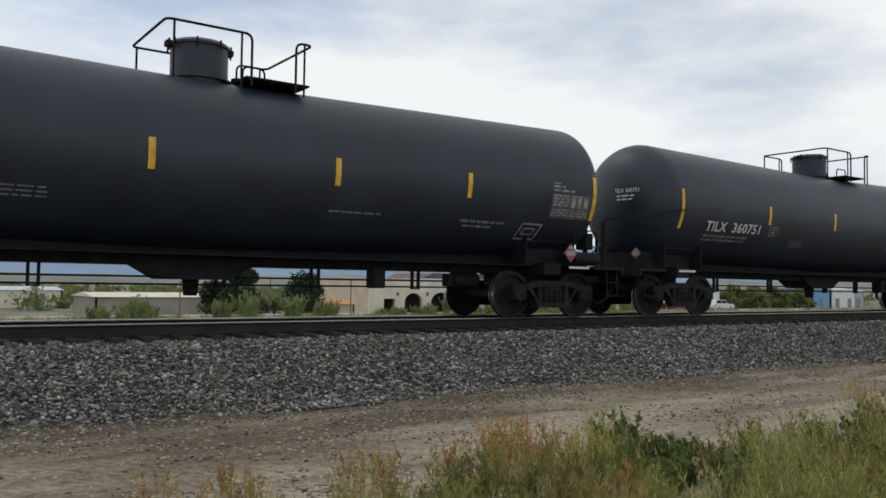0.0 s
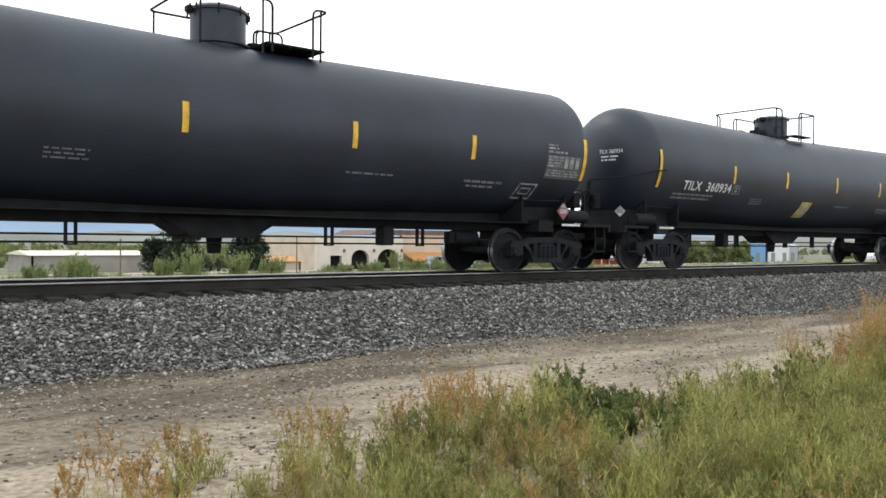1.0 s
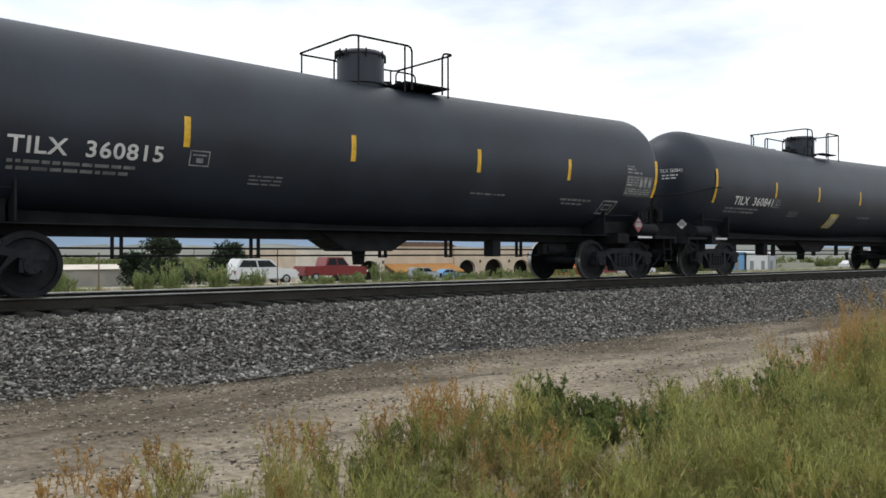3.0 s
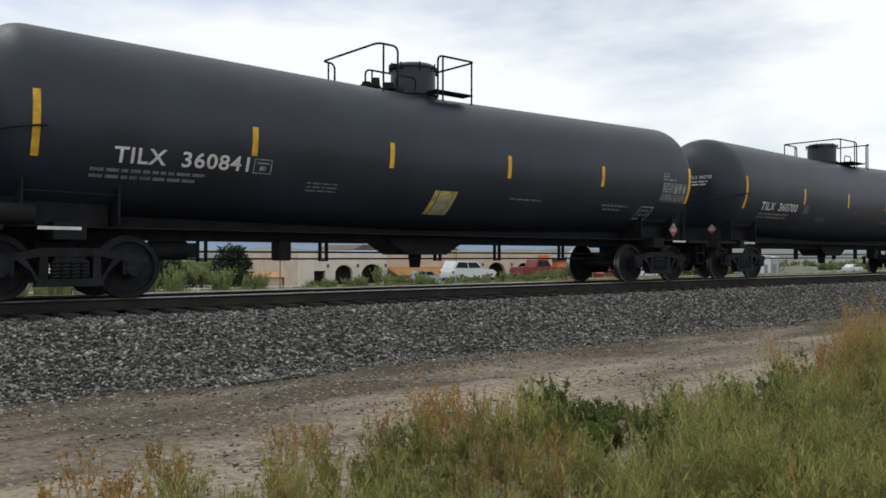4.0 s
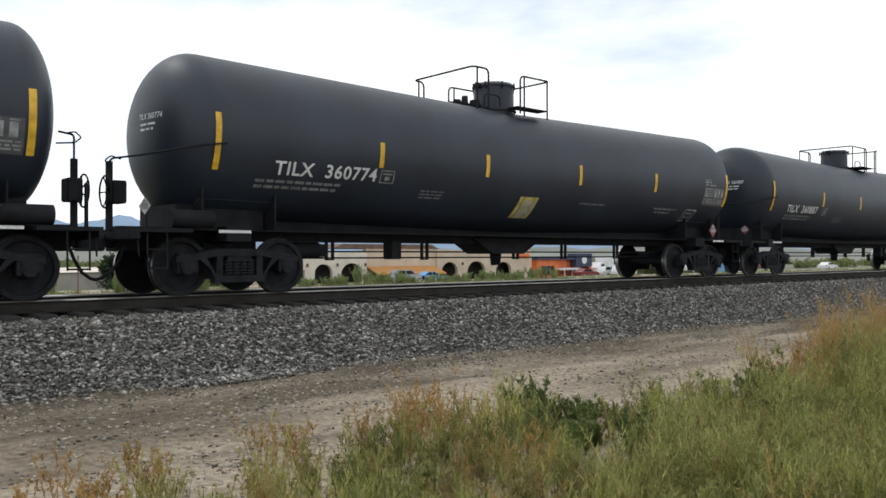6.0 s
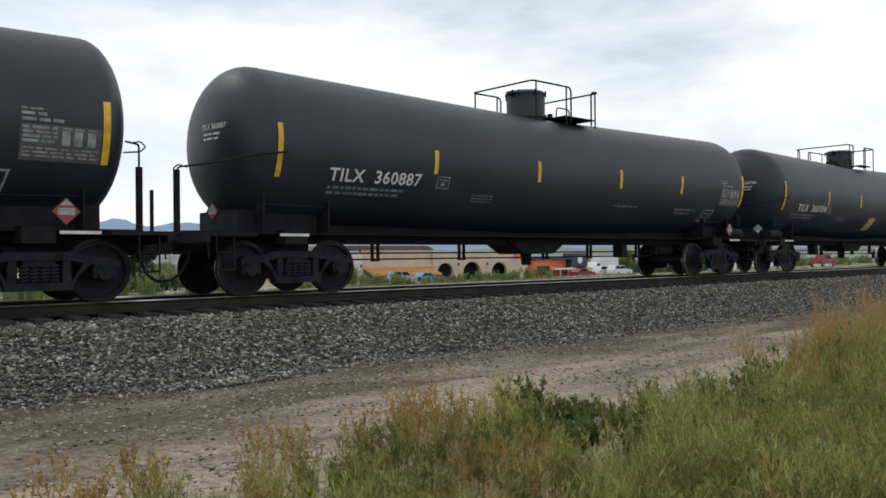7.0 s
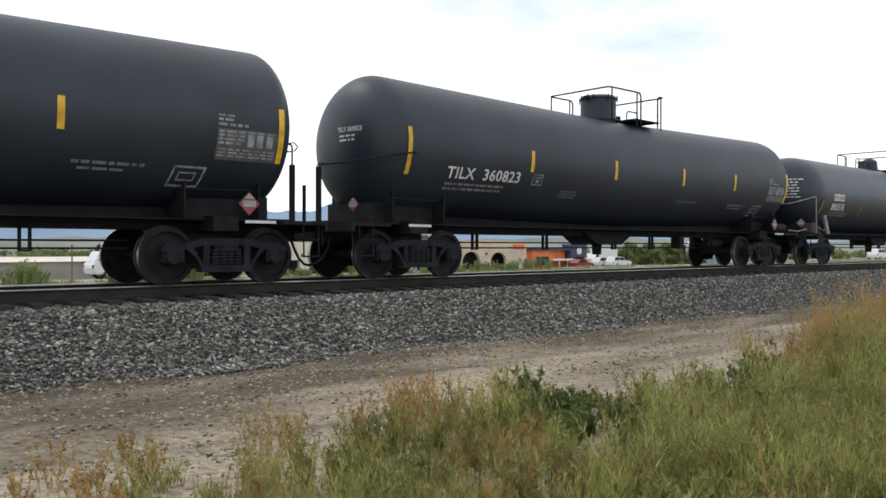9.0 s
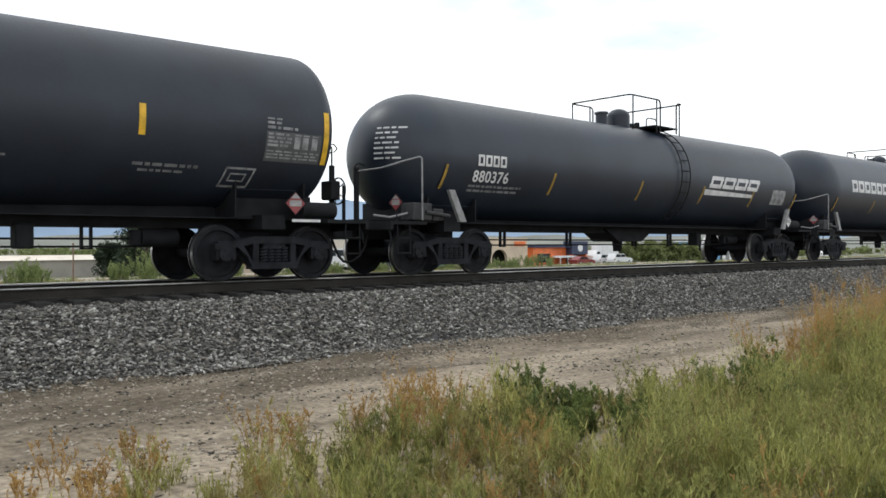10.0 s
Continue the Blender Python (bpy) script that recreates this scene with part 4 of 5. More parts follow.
# ---- verge plants ----
def leaf_material(name, lo, hi, dry=None):
    m = bpy.data.materials.new(name)
    m.use_nodes = True
    n, l = m.node_tree.nodes, m.node_tree.links
    b = n["Principled BSDF"]
    b.inputs["Roughness"].default_value = 0.65
    b.inputs["Specular IOR Level"].default_value = 0.25
    g, tc, nz, r = n.new("ShaderNodeNewGeometry"), n.new("ShaderNodeTexCoord"), n.new("ShaderNodeTexNoise"), n.new("ShaderNodeValToRGB")
    nz.inputs["Scale"].default_value, nz.inputs["Detail"].default_value = 1.9, 4
    ad = n.new("ShaderNodeMath")
    ad.operation = "MULTIPLY_ADD"
    ad.inputs[1].default_value = 0.24
    sb = n.new("ShaderNodeMath")
    sb.operation = "SUBTRACT"
    sb.inputs[1].default_value = 0.12
    l.new(tc.outputs["Object"], nz.inputs["Vector"])
    l.new(g.outputs["Random Per Island"], ad.inputs[0])
    l.new(nz.outputs["Fac"], ad.inputs[2])
    l.new(ad.outputs[0], sb.inputs[0])
    l.new(sb.outputs[0], r.inputs["Fac"])
    e = r.color_ramp.elements
    e[0].position, e[0].color = 0.28, (*lo, 1)
    e[1].position, e[1].color = 0.72, (*hi, 1)
    if dry:
        x = e.new(0.92)
        x.color = (*dry, 1)
    l.new(r.outputs["Color"], b.inputs["Base Color"])
    tr, mx, out = n.new("ShaderNodeBsdfTranslucent"), n.new("ShaderNodeMixShader"), n["Material Output"]
    mx.inputs[0].default_value = 0.3
    l.new(r.outputs["Color"], tr.inputs["Color"])
    l.new(b.outputs["BSDF"], mx.inputs[1])
    l.new(tr.outputs["BSDF"], mx.inputs[2])
    l.new(mx.outputs[0], out.inputs["Surface"])
    return m


GREEN_WEED = leaf_material("green_weed", (0.10, 0.118, 0.038), (0.44, 0.435, 0.145), (0.60, 0.54, 0.24))
BRIGHT_GRASS = leaf_material("bright_grass", (0.17, 0.185, 0.055), (0.52, 0.50, 0.165), (0.66, 0.59, 0.28))
OLIVE_WEED = leaf_material("olive_weed", (0.17, 0.148, 0.06), (0.45, 0.375, 0.15), (0.60, 0.47, 0.24))
RUST_WEED = leaf_material("rust_weed", (0.30, 0.18, 0.065), (0.56, 0.37, 0.14), (0.66, 0.50, 0.25))
DARK_WEED = leaf_material("dark_weed", (0.06, 0.085, 0.03), (0.26, 0.31, 0.10), (0.38, 0.38, 0.14))
STRAW = leaf_material("straw", (0.26, 0.20, 0.10), (0.45, 0.37, 0.20))


def weeds(name, spots, material, label, seed, stems=9, leaves=22, leaf=(0.025, 0.06), spread=0.10, wide=0.0032, droop=0.5):
    """Plants at spots (x, y, height): each a tuft of leaning stems set with narrow leaves."""
    rg = np.random.default_rng(seed)
    spots = np.array(spots)
    base = np.repeat(spots, stems, axis=0)
    S = len(base)
    z0 = np.interp(base[:, 1], PROFILE_Y, PROFILE_Z) - 0.04
    a, rad = rg.uniform(0, 2 * np.pi, S), rg.uniform(0, spread, S)
    out = np.stack([np.cos(a), np.sin(a), np.zeros(S)], 1)
    p0 = np.column_stack([base[:, 0], base[:, 1], z0]) + out * rad[:, None]
    H = base[:, 2] * rg.uniform(0.55, 1.08, S)
    lean = out * (H * rg.uniform(0.05, droop, S))[:, None] + rg.normal(0, 0.03, (S, 3))

    def at(t):
        return p0[:, None] + np.stack([np.zeros_like(t), np.zeros_like(t), t * H[:, None] * (1 - 0.12 * t)], -1) + lean[:, None] * (t ** 2)[..., None]

    K = 5
    t = np.tile(np.linspace(0, 1, K), (S, 1))
    c = at(t)
    b = rg.uniform(0, 2 * np.pi, S)
    side = np.stack([np.cos(b), np.sin(b), np.zeros(S)], 1)
    w = wide * (1.15 - np.linspace(0, 1, K))
    v1 = np.stack([c - side[:, None] * w[None, :, None], c + side[:, None] * w[None, :, None]], 2)
    idx = np.arange(S * K * 2).reshape(S, K, 2)
    q = np.stack([idx[:, :-1, 0], idx[:, :-1, 1], idx[:, 1:, 1], idx[:, 1:, 0]], -1).reshape(-1, 4)
    tri1 = np.concatenate([q[:, [0, 1, 2]], q[:, [0, 2, 3]]])
    lt = rg.uniform(0.22, 1.0, (S, leaves))
    lb = at(lt)
    ang = rg.uniform(0, 2 * np.pi, (S, leaves))
    up = rg.uniform(0.7, 2.6, (S, leaves))
    d = np.stack([np.cos(ang), np.sin(ang), up], -1)
    d /= np.linalg.norm(d, axis=-1, keepdims=True)
    ln = rg.uniform(leaf[0], leaf[1], (S, leaves)) * (1.25 - 0.6 * lt)
    sd = np.stack([-np.sin(ang), np.cos(ang), np.zeros_like(ang)], -1) * (wide * 1.1)
    v2 = np.stack([lb - sd, lb + sd, lb + d * ln[..., None]], 2).reshape(-1, 3)
    tri2 = np.arange(len(v2)).reshape(-1, 3) + S * K * 2
    ob = from_arrays(name, np.concatenate([v1.reshape(-1, 3), v2]), np.concatenate([tri1, tri2]), material)
    return tagged(ob, label, "weeds", kind="stuff")


def branching(name, spots, material, seed, stems=6, twigs=9, leaves=6, leaf=(0.02, 0.045), wide=0.0034, spread=0.07, open_=0.6, bare=0.15):
    """Branching plants at spots (x, y, height): leaning stems, twigs on the stems, short leaves on the twigs."""
    rg = np.random.default_rng(seed)
    base = np.repeat(np.array(spots), stems, axis=0)
    S = len(base)
    a = rg.uniform(0, 2 * np.pi, S)
    out = np.stack([np.cos(a), np.sin(a), np.zeros(S)], 1)
    z0 = np.interp(base[:, 1], PROFILE_Y, PROFILE_Z) - 0.05
    p0 = np.column_stack([base[:, 0], base[:, 1], z0]) + out * (spread * rg.uniform(0, 1, S))[:, None]
    H = base[:, 2] * rg.uniform(0.6, 1.1, S) + 0.05
    lean = out * (H * rg.uniform(0.05, open_, S))[:, None] + rg.normal(0, 0.02, (S, 3))

    def at(t):
        up = np.stack([np.zeros_like(t), np.zeros_like(t), t * H[:, None]], -1)
        return p0[:, None] + up + lean[:, None] * (t ** 1.7)[..., None]

    K = 4
    c = at(np.tile(np.linspace(0, 1, K), (S, 1)))
    b = rg.uniform(0, 2 * np.pi, S)
    side = np.stack([np.cos(b), np.sin(b), np.zeros(S)], 1)
    w = wide * 0.9 * (1.2 - np.linspace(0, 1, K))
    v1 = np.stack([c - side[:, None] * w[None, :, None], c + side[:, None] * w[None, :, None]], 2).reshape(-1, 3)
    idx = np.arange(S * K * 2).reshape(S, K, 2)
    q = np.stack([idx[:, :-1, 0], idx[:, :-1, 1], idx[:, 1:, 1], idx[:, 1:, 0]], -1).reshape(-1, 4)
    t1 = np.concatenate([q[:, [0, 1, 2]], q[:, [0, 2, 3]]])
    tt = rg.uniform(bare, 1.0, (S, twigs))
    tb = at(tt)
    ta = rg.uniform(0, 2 * np.pi, (S, twigs))
    td = np.stack([np.cos(ta), np.sin(ta), rg.uniform(0.9, 3.6, (S, twigs))], -1)
    td /= np.linalg.norm(td, axis=-1, keepdims=True)
    tl = H[:, None] * rg.uniform(0.10, 0.26, (S, twigs)) * (1.25 - 0.75 * tt)
    ts = np.stack([-np.sin(ta), np.cos(ta), np.zeros_like(ta)], -1) * (wide * 0.5)
    v2 = np.stack([tb - ts, tb + ts, tb + td * tl[..., None]], 2).reshape(-1, 3)
    f = rg.uniform(0.1, 1.05, (S, twigs, leaves))
    lb = tb[:, :, None] + td[:, :, None] * (tl[..., None] * f)[..., None]
    ld = td[:, :, None] * 1.1 + rg.normal(0, 0.55, (S, twigs, leaves, 3)) + np.array([0, 0, 0.35])
    ld /= np.linalg.norm(ld, axis=-1, keepdims=True)
    cr = np.cross(ld, rg.normal(0, 1, ld.shape))
    cr /= np.linalg.norm(cr, axis=-1, keepdims=True) + 1e-6
    ln = rg.uniform(leaf[0], leaf[1], (S, twigs, leaves, 1))
    v3 = np.stack([lb, lb + ld * ln * 0.5 + cr * wide, lb + ld * ln, lb + ld * ln * 0.5 - cr * wide], 3).reshape(-1, 3)
    o2 = len(v1)
    o3 = o2 + len(v2)
    q3 = np.arange(len(v3)).reshape(-1, 4) + o3
    t2 = np.arange(len(v2)).reshape(-1, 3) + o2
    return from_arrays(name, np.concatenate([v1, v2, v3]), np.concatenate([t1, t2, q3[:, [0, 1, 2]], q3[:, [0, 2, 3]]]), material)


def bushy_weeds(name, spots, material, label, *shape):
    return tagged(branching(name, spots, material, *shape), label, "weeds", kind="stuff")


def shrub(x, y, height, width, seed):
    """A feathery roadside shrub: a woody foot and many upright leafy stems."""
    rnd = random.Random(seed)
    base = tagged(new("shrub"), "pale green feathery roadside shrub", "shrub", group="roadside shrubs")
    z = ground_z(x, y) - 0.03
    base.matrix_basis = pose(x, y, z)
    bm = bmesh.new()
    for k in range(5):
        a = 2 * math.pi * k / 5 + rnd.uniform(0, 0.6)
        bar(bm, (0.03 * math.cos(a), 0.03 * math.sin(a), -0.05), (0.2 * width * math.cos(a), 0.2 * width * math.sin(a), 0.35 * height), 0.02, 5)
    part("trunk", bm, BARK, base)
    spots = []
    for k in range(10):
        a, q = rnd.uniform(0, 2 * math.pi), 0.42 * width * math.sqrt(rnd.random())
        spots.append((x + q * math.cos(a), y + q * math.sin(a), height * rnd.uniform(0.62, 1.0) * (1 - 0.35 * q / (0.42 * width))))
    leaves = branching("foliage", spots, SHRUB, seed, 7, 12, 8, (0.05, 0.12), 0.014, 0.16, 0.4, 0.08)
    leaves.data.transform(Matrix.Translation((-x, -y, -z)))
    leaves.parent = base


EDGE_X = [0, 2.5, 5.0, 6.2, 7.0, 8.6, 9.4, 11, 14, 20, 26]
EDGE_Y = [6.0, 5.95, 5.95, 5.8, 4.9, 4.75, 4.9, 5.1, 5.55, 5.8, 5.9]
TALL_X = [0, 2.2, 3.0, 4.5, 5.6, 6.3, 7.5, 9.0, 11, 14, 26]
TALL = [0.26, 0.30, 0.33, 0.40, 0.49, 0.45, 0.40, 0.48, 0.62, 0.78, 0.85]


def verge():
    """Weeds of the roadside: dry and sparse towards the dirt road, green and dense further in."""
    rnd = random.Random(21)
    kinds = {k: [] for k in ("green", "olive", "rust", "straw", "dark", "grass")}
    for _ in range(6400):
        x, y = rnd.uniform(-0.3, 23), rnd.uniform(0.9, 6.4)
        if math.hypot(x, y) < 2.7 or x < 0.25 * y:
            continue
        wob = 0.35 * noise.noise((x * 0.6, 2.0, 0)) + 0.30 * noise.noise((x * 1.9, 5.0, 0))
        inside = float(np.interp(x, EDGE_X, EDGE_Y)) + wob - y
        if inside < 0:
            continue
        clump = noise.noise((x * 1.3, y * 1.3, 11)) + 0.6 * noise.noise((x * 3.3, y * 3.3, 17))
        # sparse at the dry end of the verge and along its edge
        dens = (0.26 + 0.74 * smooth(2.2, 4.4, x + 0.9 * max(0, inside - 0.8))) * (0.30 + 0.70 * smooth(0.0, 0.9, inside))
        thin = 0.15 + 0.4 * smooth(0.5, 1.4, inside)
        dens *= thin + (1 - thin) * smooth(-0.32, 0.10, clump)
        # a hollow where little grows
        u, v = (x - 5.75) * 0.77 + (y - 4.62) * 0.64, (x - 5.75) * 0.64 - (y - 4.62) * 0.77
        hollow = math.exp(-((u / 1.75) ** 2 + ((v - 0.05) / 0.40) ** 2) ** 2)
        dens *= 1 - 0.5 * hollow
        if rnd.random() > dens:
            continue
        h = float(np.interp(x, TALL_X, TALL)) * rnd.uniform(0.58, 1.14) * (1 + 0.75 * clump)
        h = max(0.08, h * (1 - 0.62 * hollow)) * (1.5 if rnd.random() < 0.07 else 1.0)
        dry = 0.85 * (1 - smooth(0.2, 1.1, inside)) + 0.8 * noise.noise((x * 0.9, y * 1.1, 31)) + 0.5 * (1 - smooth(3.0, 6.0, x)) * (1 - 0.8 * smooth(0.7, 1.3, inside)) + 0.35 * smooth(9.5, 12.5, x) * (1 - smooth(0.4, 1.6, inside))
        dry -= 0.55 * math.exp(-((x - 7.0) / 1.6) ** 2)
        leafy = 0.8 * noise.noise((x * 0.8, y * 0.8, 53)) + 0.35 * noise.noise((x * 2.6, y * 2.6, 57)) + 0.5 * math.exp(-((x - 7.2) / 1.0) ** 2 - ((y - 4.3) / 0.7) ** 2) + 0.35 * math.exp(-((x - 6.0) / 0.4) ** 2 - ((y - 5.4) / 0.5) ** 2) + 0.5 * hollow
        k = rnd.random()
        if leafy > 0.34 and dry < 0.75 and x > 5:
            kinds["dark" if k < 0.7 else "olive"].append((x, y, h * 0.86))
        elif dry > 0.52:
            kinds["rust" if k < 0.64 else "straw" if k < 0.84 else "olive"].append((x, y, h))
        elif dry > 0.16:
            kinds["olive" if k < 0.50 else "rust" if k < 0.62 else "straw" if k < 0.76 else "grass"].append((x, y, h))
        else:
            kinds["green" if k < 0.34 else "grass" if k < 0.78 else "olive" if k < 0.94 else "straw"].append((x, y, h))
    bushy_weeds("green_weeds", kinds["green"], GREEN_WEED, "bright green feathery weeds on the verge", 1, 7, 11, 8, (0.022, 0.05), 0.0033, 0.08, 0.42)
    bushy_weeds("leafy_weeds", kinds["dark"], DARK_WEED, "dark green leafy weeds among paler verge grass", 5, 7, 11, 9, (0.03, 0.06), 0.0062, 0.09, 0.5)
    bushy_weeds("olive_weeds", kinds["olive"], OLIVE_WEED, "yellowish green branching verge weeds going to seed", 2, 6, 11, 8, (0.018, 0.04), 0.0034, 0.08, 0.45)
    bushy_weeds("rust_weeds", kinds["rust"], RUST_WEED, "dry rust-brown branching weeds along the dirt road", 3, 6, 12, 8, (0.012, 0.026), 0.0040, 0.08, 0.5, 0.3)
    weeds("dry_grass", [(x, y, h * 1.25) for x, y, h in kinds["straw"]], STRAW, "thin straw-coloured dry grass stalks on the verge", 4, 8, 9, (0.02, 0.05), 0.08, 0.0026, 0.6)
    weeds("verge_grass", [(x, y, h * 1.05) for x, y, h in kinds["grass"]], BRIGHT_GRASS, "long bright green grass blades on the verge", 6, 16, 12, (0.05, 0.12), 0.11, 0.0036, 0.55)


verge()

# ---- beyond the track ----
TAN_WALL = mat("tan_stucco", (0.62, 0.50, 0.38), 0.9, var=0.12, scale=0.6, bump=0.2, bump_scale=10)
PALE_WALL = mat("pale_stucco", (0.72, 0.64, 0.54), 0.9, var=0.12, scale=0.6, bump=0.2, bump_scale=10)
DRAB_WALL = mat("drab_stucco", (0.30, 0.28, 0.245), 0.9, var=0.2, scale=0.4, bump=0.2, bump_scale=10)
BROWN_ROOF = mat("brown_roof", (0.16, 0.10, 0.07), 0.8, var=0.3, scale=2)
ARCADE_SHADE = mat("painted_inner_shade", (0.05, 0.045, 0.04), 0.8, var=0.3, scale=2)
ORANGE = mat("orange_canvas", (0.50, 0.24, 0.07), 0.7, var=0.15, scale=1)
ORANGE_RED = mat("orange_red_paint", (0.80, 0.19, 0.05), 0.5, var=0.15, scale=1)
WHITE_PAINT = mat("white_paint", (0.75, 0.75, 0.75), 0.35, var=0.06, scale=1)
RED_PAINT = mat("dark_red_paint", (0.22, 0.03, 0.03), 0.3, var=0.1, scale=1)
DARK_PAINT = mat("dark_grey_paint", (0.05, 0.05, 0.055), 0.3, var=0.1, scale=1)
SILVER_PAINT = mat("silver_paint", (0.45, 0.47, 0.5), 0.3, metal=0.4, var=0.1, scale=1)
BLUE_PAINT = mat("light_blue_paint", (0.16, 0.36, 0.62), 0.5, var=0.1, scale=1)
NAVY = mat("navy_paint", (0.035, 0.045, 0.09), 0.5, var=0.15, scale=1)
CAR_GLASS = mat("tinted_glass", (0.02, 0.025, 0.03), 0.08, var=0.1, scale=1)
TYRE = mat("tyre_rubber", (0.02, 0.02, 0.02), 0.85, var=0.2)
RIM = mat("alloy_rim", (0.5, 0.5, 0.5), 0.3, metal=0.8, var=0.1)
PALE_DIRT = mat("pale_dirt", (0.52, 0.49, 0.39), 0.95, var=0.2, scale=0.5, bump=0.3)
ASPHALT = mat("pale_asphalt", (0.24, 0.235, 0.225), 0.9, var=0.15, scale=0.5, bump=0.3)
BARK = mat("bark", (0.10, 0.075, 0.055), 0.9, var=0.4, scale=8, bump=0.6)
SHRUB = leaf_material("shrub_leaf", (0.15, 0.19, 0.07), (0.32, 0.37, 0.16))
JUNIPER = leaf_material("juniper_leaf", (0.022, 0.036, 0.020), (0.055, 0.075, 0.038))
FAR_LEAF = leaf_material("far_leaf", (0.11, 0.14, 0.05), (0.25, 0.275, 0.11))
# Olive scrub, with the paling of distant haze mixed into the colour.
HAZED_HILL = mat("hazed_scrub_hill", (0.19, 0.195, 0.165), 0.95, var=0.3, scale=0.01)
# The blue is distance haze, put into the mountains' base colour.
HAZE_RIDGE = mat("ridge_with_haze", (0.26, 0.34, 0.45), 1.0, var=0.12, scale=0.002, spec=0.0)

bm = bmesh.new()
ra = [bm.verts.new((x, y, ground_z(0, y) + 0.03)) for x, y in ((-400, 47), (900, 47))]
rb = [bm.verts.new((x, y, ground_z(0, y) + 0.03)) for x, y in ((900, 57), (-400, 57))]
bm.faces.new(ra + rb)
tagged(link_bm("road", bm, ASPHALT), "pale asphalt frontage road beyond the track", "road", kind="structure")
bm = bmesh.new()
box(bm, -400, 900, 46.6, 47, -1.55, -1.30)
tagged(link_bm("kerb", bm, PALE_WALL), "pale concrete kerb along the road", "kerb", kind="structure")

bm = bmesh.new()
ra = [bm.verts.new((x, y, ground_z(0, y) + 0.03)) for x, y in ((-400, 34), (900, 34))]
rb = [bm.verts.new((x, y, ground_z(0, y) + 0.03)) for x, y in ((900, 45.2), (-400, 45.2))]
bm.faces.new(ra + rb)
tagged(link_bm("track_road", bm, PALE_DIRT), "pale packed dirt road beside the track", "road", kind="structure")


def clump_leaves(centres, radii, count, size, seed):
    """Small leaf faces scattered through round clumps."""
    rg = np.random.default_rng(seed)
    n = len(centres) * count
    c = np.repeat(np.array(centres, float), count, 0)
    r = np.repeat(np.array(radii, float), count)
    d = rg.normal(0, 1, (n, 3))
    d /= np.linalg.norm(d, axis=1, keepdims=True)
    p = c + d * (r * rg.uniform(0.35, 1.05, n) ** 0.6)[:, None]
    a, b = rg.normal(0, 1, (n, 3)), rg.normal(0, 1, (n, 3))
    s = size * rg.uniform(0.6, 1.4, (n, 1))
    v = np.stack([p - a * s * 0.5, p + a * s * 0.5, p + b * s], 1).reshape(-1, 3)
    return v, np.arange(len(v)).reshape(-1, 3)


def plant_tree(name, x, y, height, width, leaf, label, category, seed, group="", size=0.12, trunk=0.25, clumps=26, count=120):
    """Tapered trunk with limbs and a crown of many leaf clumps."""
    rnd = random.Random(seed)
    tree = tagged(new(name), label, category, group=group)
    tree.matrix_basis = pose(x, y, ground_z(x, y) - 0.05)
    bm = bmesh.new()
    th = height * trunk
    bmesh.ops.create_cone(bm, cap_ends=True, segments=8, radius1=0.06 * width * 0.6, radius2=0.03 * width * 0.6, depth=th + 0.3 * height, matrix=Matrix.Translation((0, 0, (th + 0.3 * height) / 2)))
    cs, rs = [], []
    for i in range(clumps):
        f = rnd.random() ** 0.8
        z = th * 0.6 + (height - th * 0.6) * f
        w = width / 2 * (1 - 0.72 * f ** 1.6) * rnd.uniform(0.35, 0.95)
        a = rnd.uniform(0, 2 * math.pi)
        c = (w * math.cos(a), w * math.sin(a), min(z, height * 0.93))
        cs.append(c)
        rs.append(width * rnd.uniform(0.11, 0.2))
        if i % 3 == 0:
            bar(bm, (0, 0, th * 0.5), c, 0.012 * width, 5)
    part("trunk", bm, BARK, tree)
    v, f = clump_leaves(cs, rs, count, size, seed)
    crown = from_arrays("crown", v, f, leaf)
    crown.parent = tree
    return tree


def far_bushes():
    """Scattered dark bushes and trees filling the far flat."""
    rb_ = random.Random(31)
    cs, rs = [], []
    for i in range(620):
        az, dd = rb_.uniform(2, 80), rb_.uniform(115, 420)
        x, y = dd * math.sin(radians(az)), dd * math.cos(radians(az))
        if y < 104:
            continue
        r = rb_.uniform(0.8, 2.2)
        for k in range(3):
            cs.append((x + rb_.uniform(-r, r), y + rb_.uniform(-r, r), ground_z(x, y) + r * rb_.uniform(0.3, 0.9)))
            rs.append(r * rb_.uniform(0.5, 0.9))
    v, f = clump_leaves(cs, rs, 45, 0.45, 33)
    tagged(from_arrays("far_bushes", v, f, FAR_LEAF), "scattered dark green bushes on the far flat", "bushes", kind="stuff")


far_bushes()
rnd = random.Random(9)
# shrubs between track and road: x, y, height, width
for i, (az, y, h, w) in enumerate((a, b + 2.6, c, d) for a, b, c, d in [(14.6, 40, 1.5, 1.6), (15.6, 41, 1.2, 1.6), (20.4, 41, 1.3, 1.2), (22.2, 40, 1.75, 1.4), (25.1, 41, 1.6, 1.3), (27.2, 42, 1.35, 1.5),
                                   (34.2, 42, 0.9, 2.4), (36.0, 42, 1.35, 1.9), (37.2, 43, 0.9, 2.6), (38.4, 42, 1.0, 2.4), (39.8, 42, 0.8, 2.6), (45.0, 43, 1.0, 2.8), (46.3, 43, 0.9, 3.0), (47.6, 43, 1.1, 2.8), (48.8, 43, 1.3, 2.8),
                                   (31.5, 42, 0.7, 1.8), (12.6, 40, 1.0, 1.5), (41.5, 43, 0.8, 2.6), (43.2, 43, 0.8, 2.8), (33.0, 42, 0.7, 2.2)]):
    shrub(y * math.tan(radians(az)), y, h * 1.12, w, 100 + i)
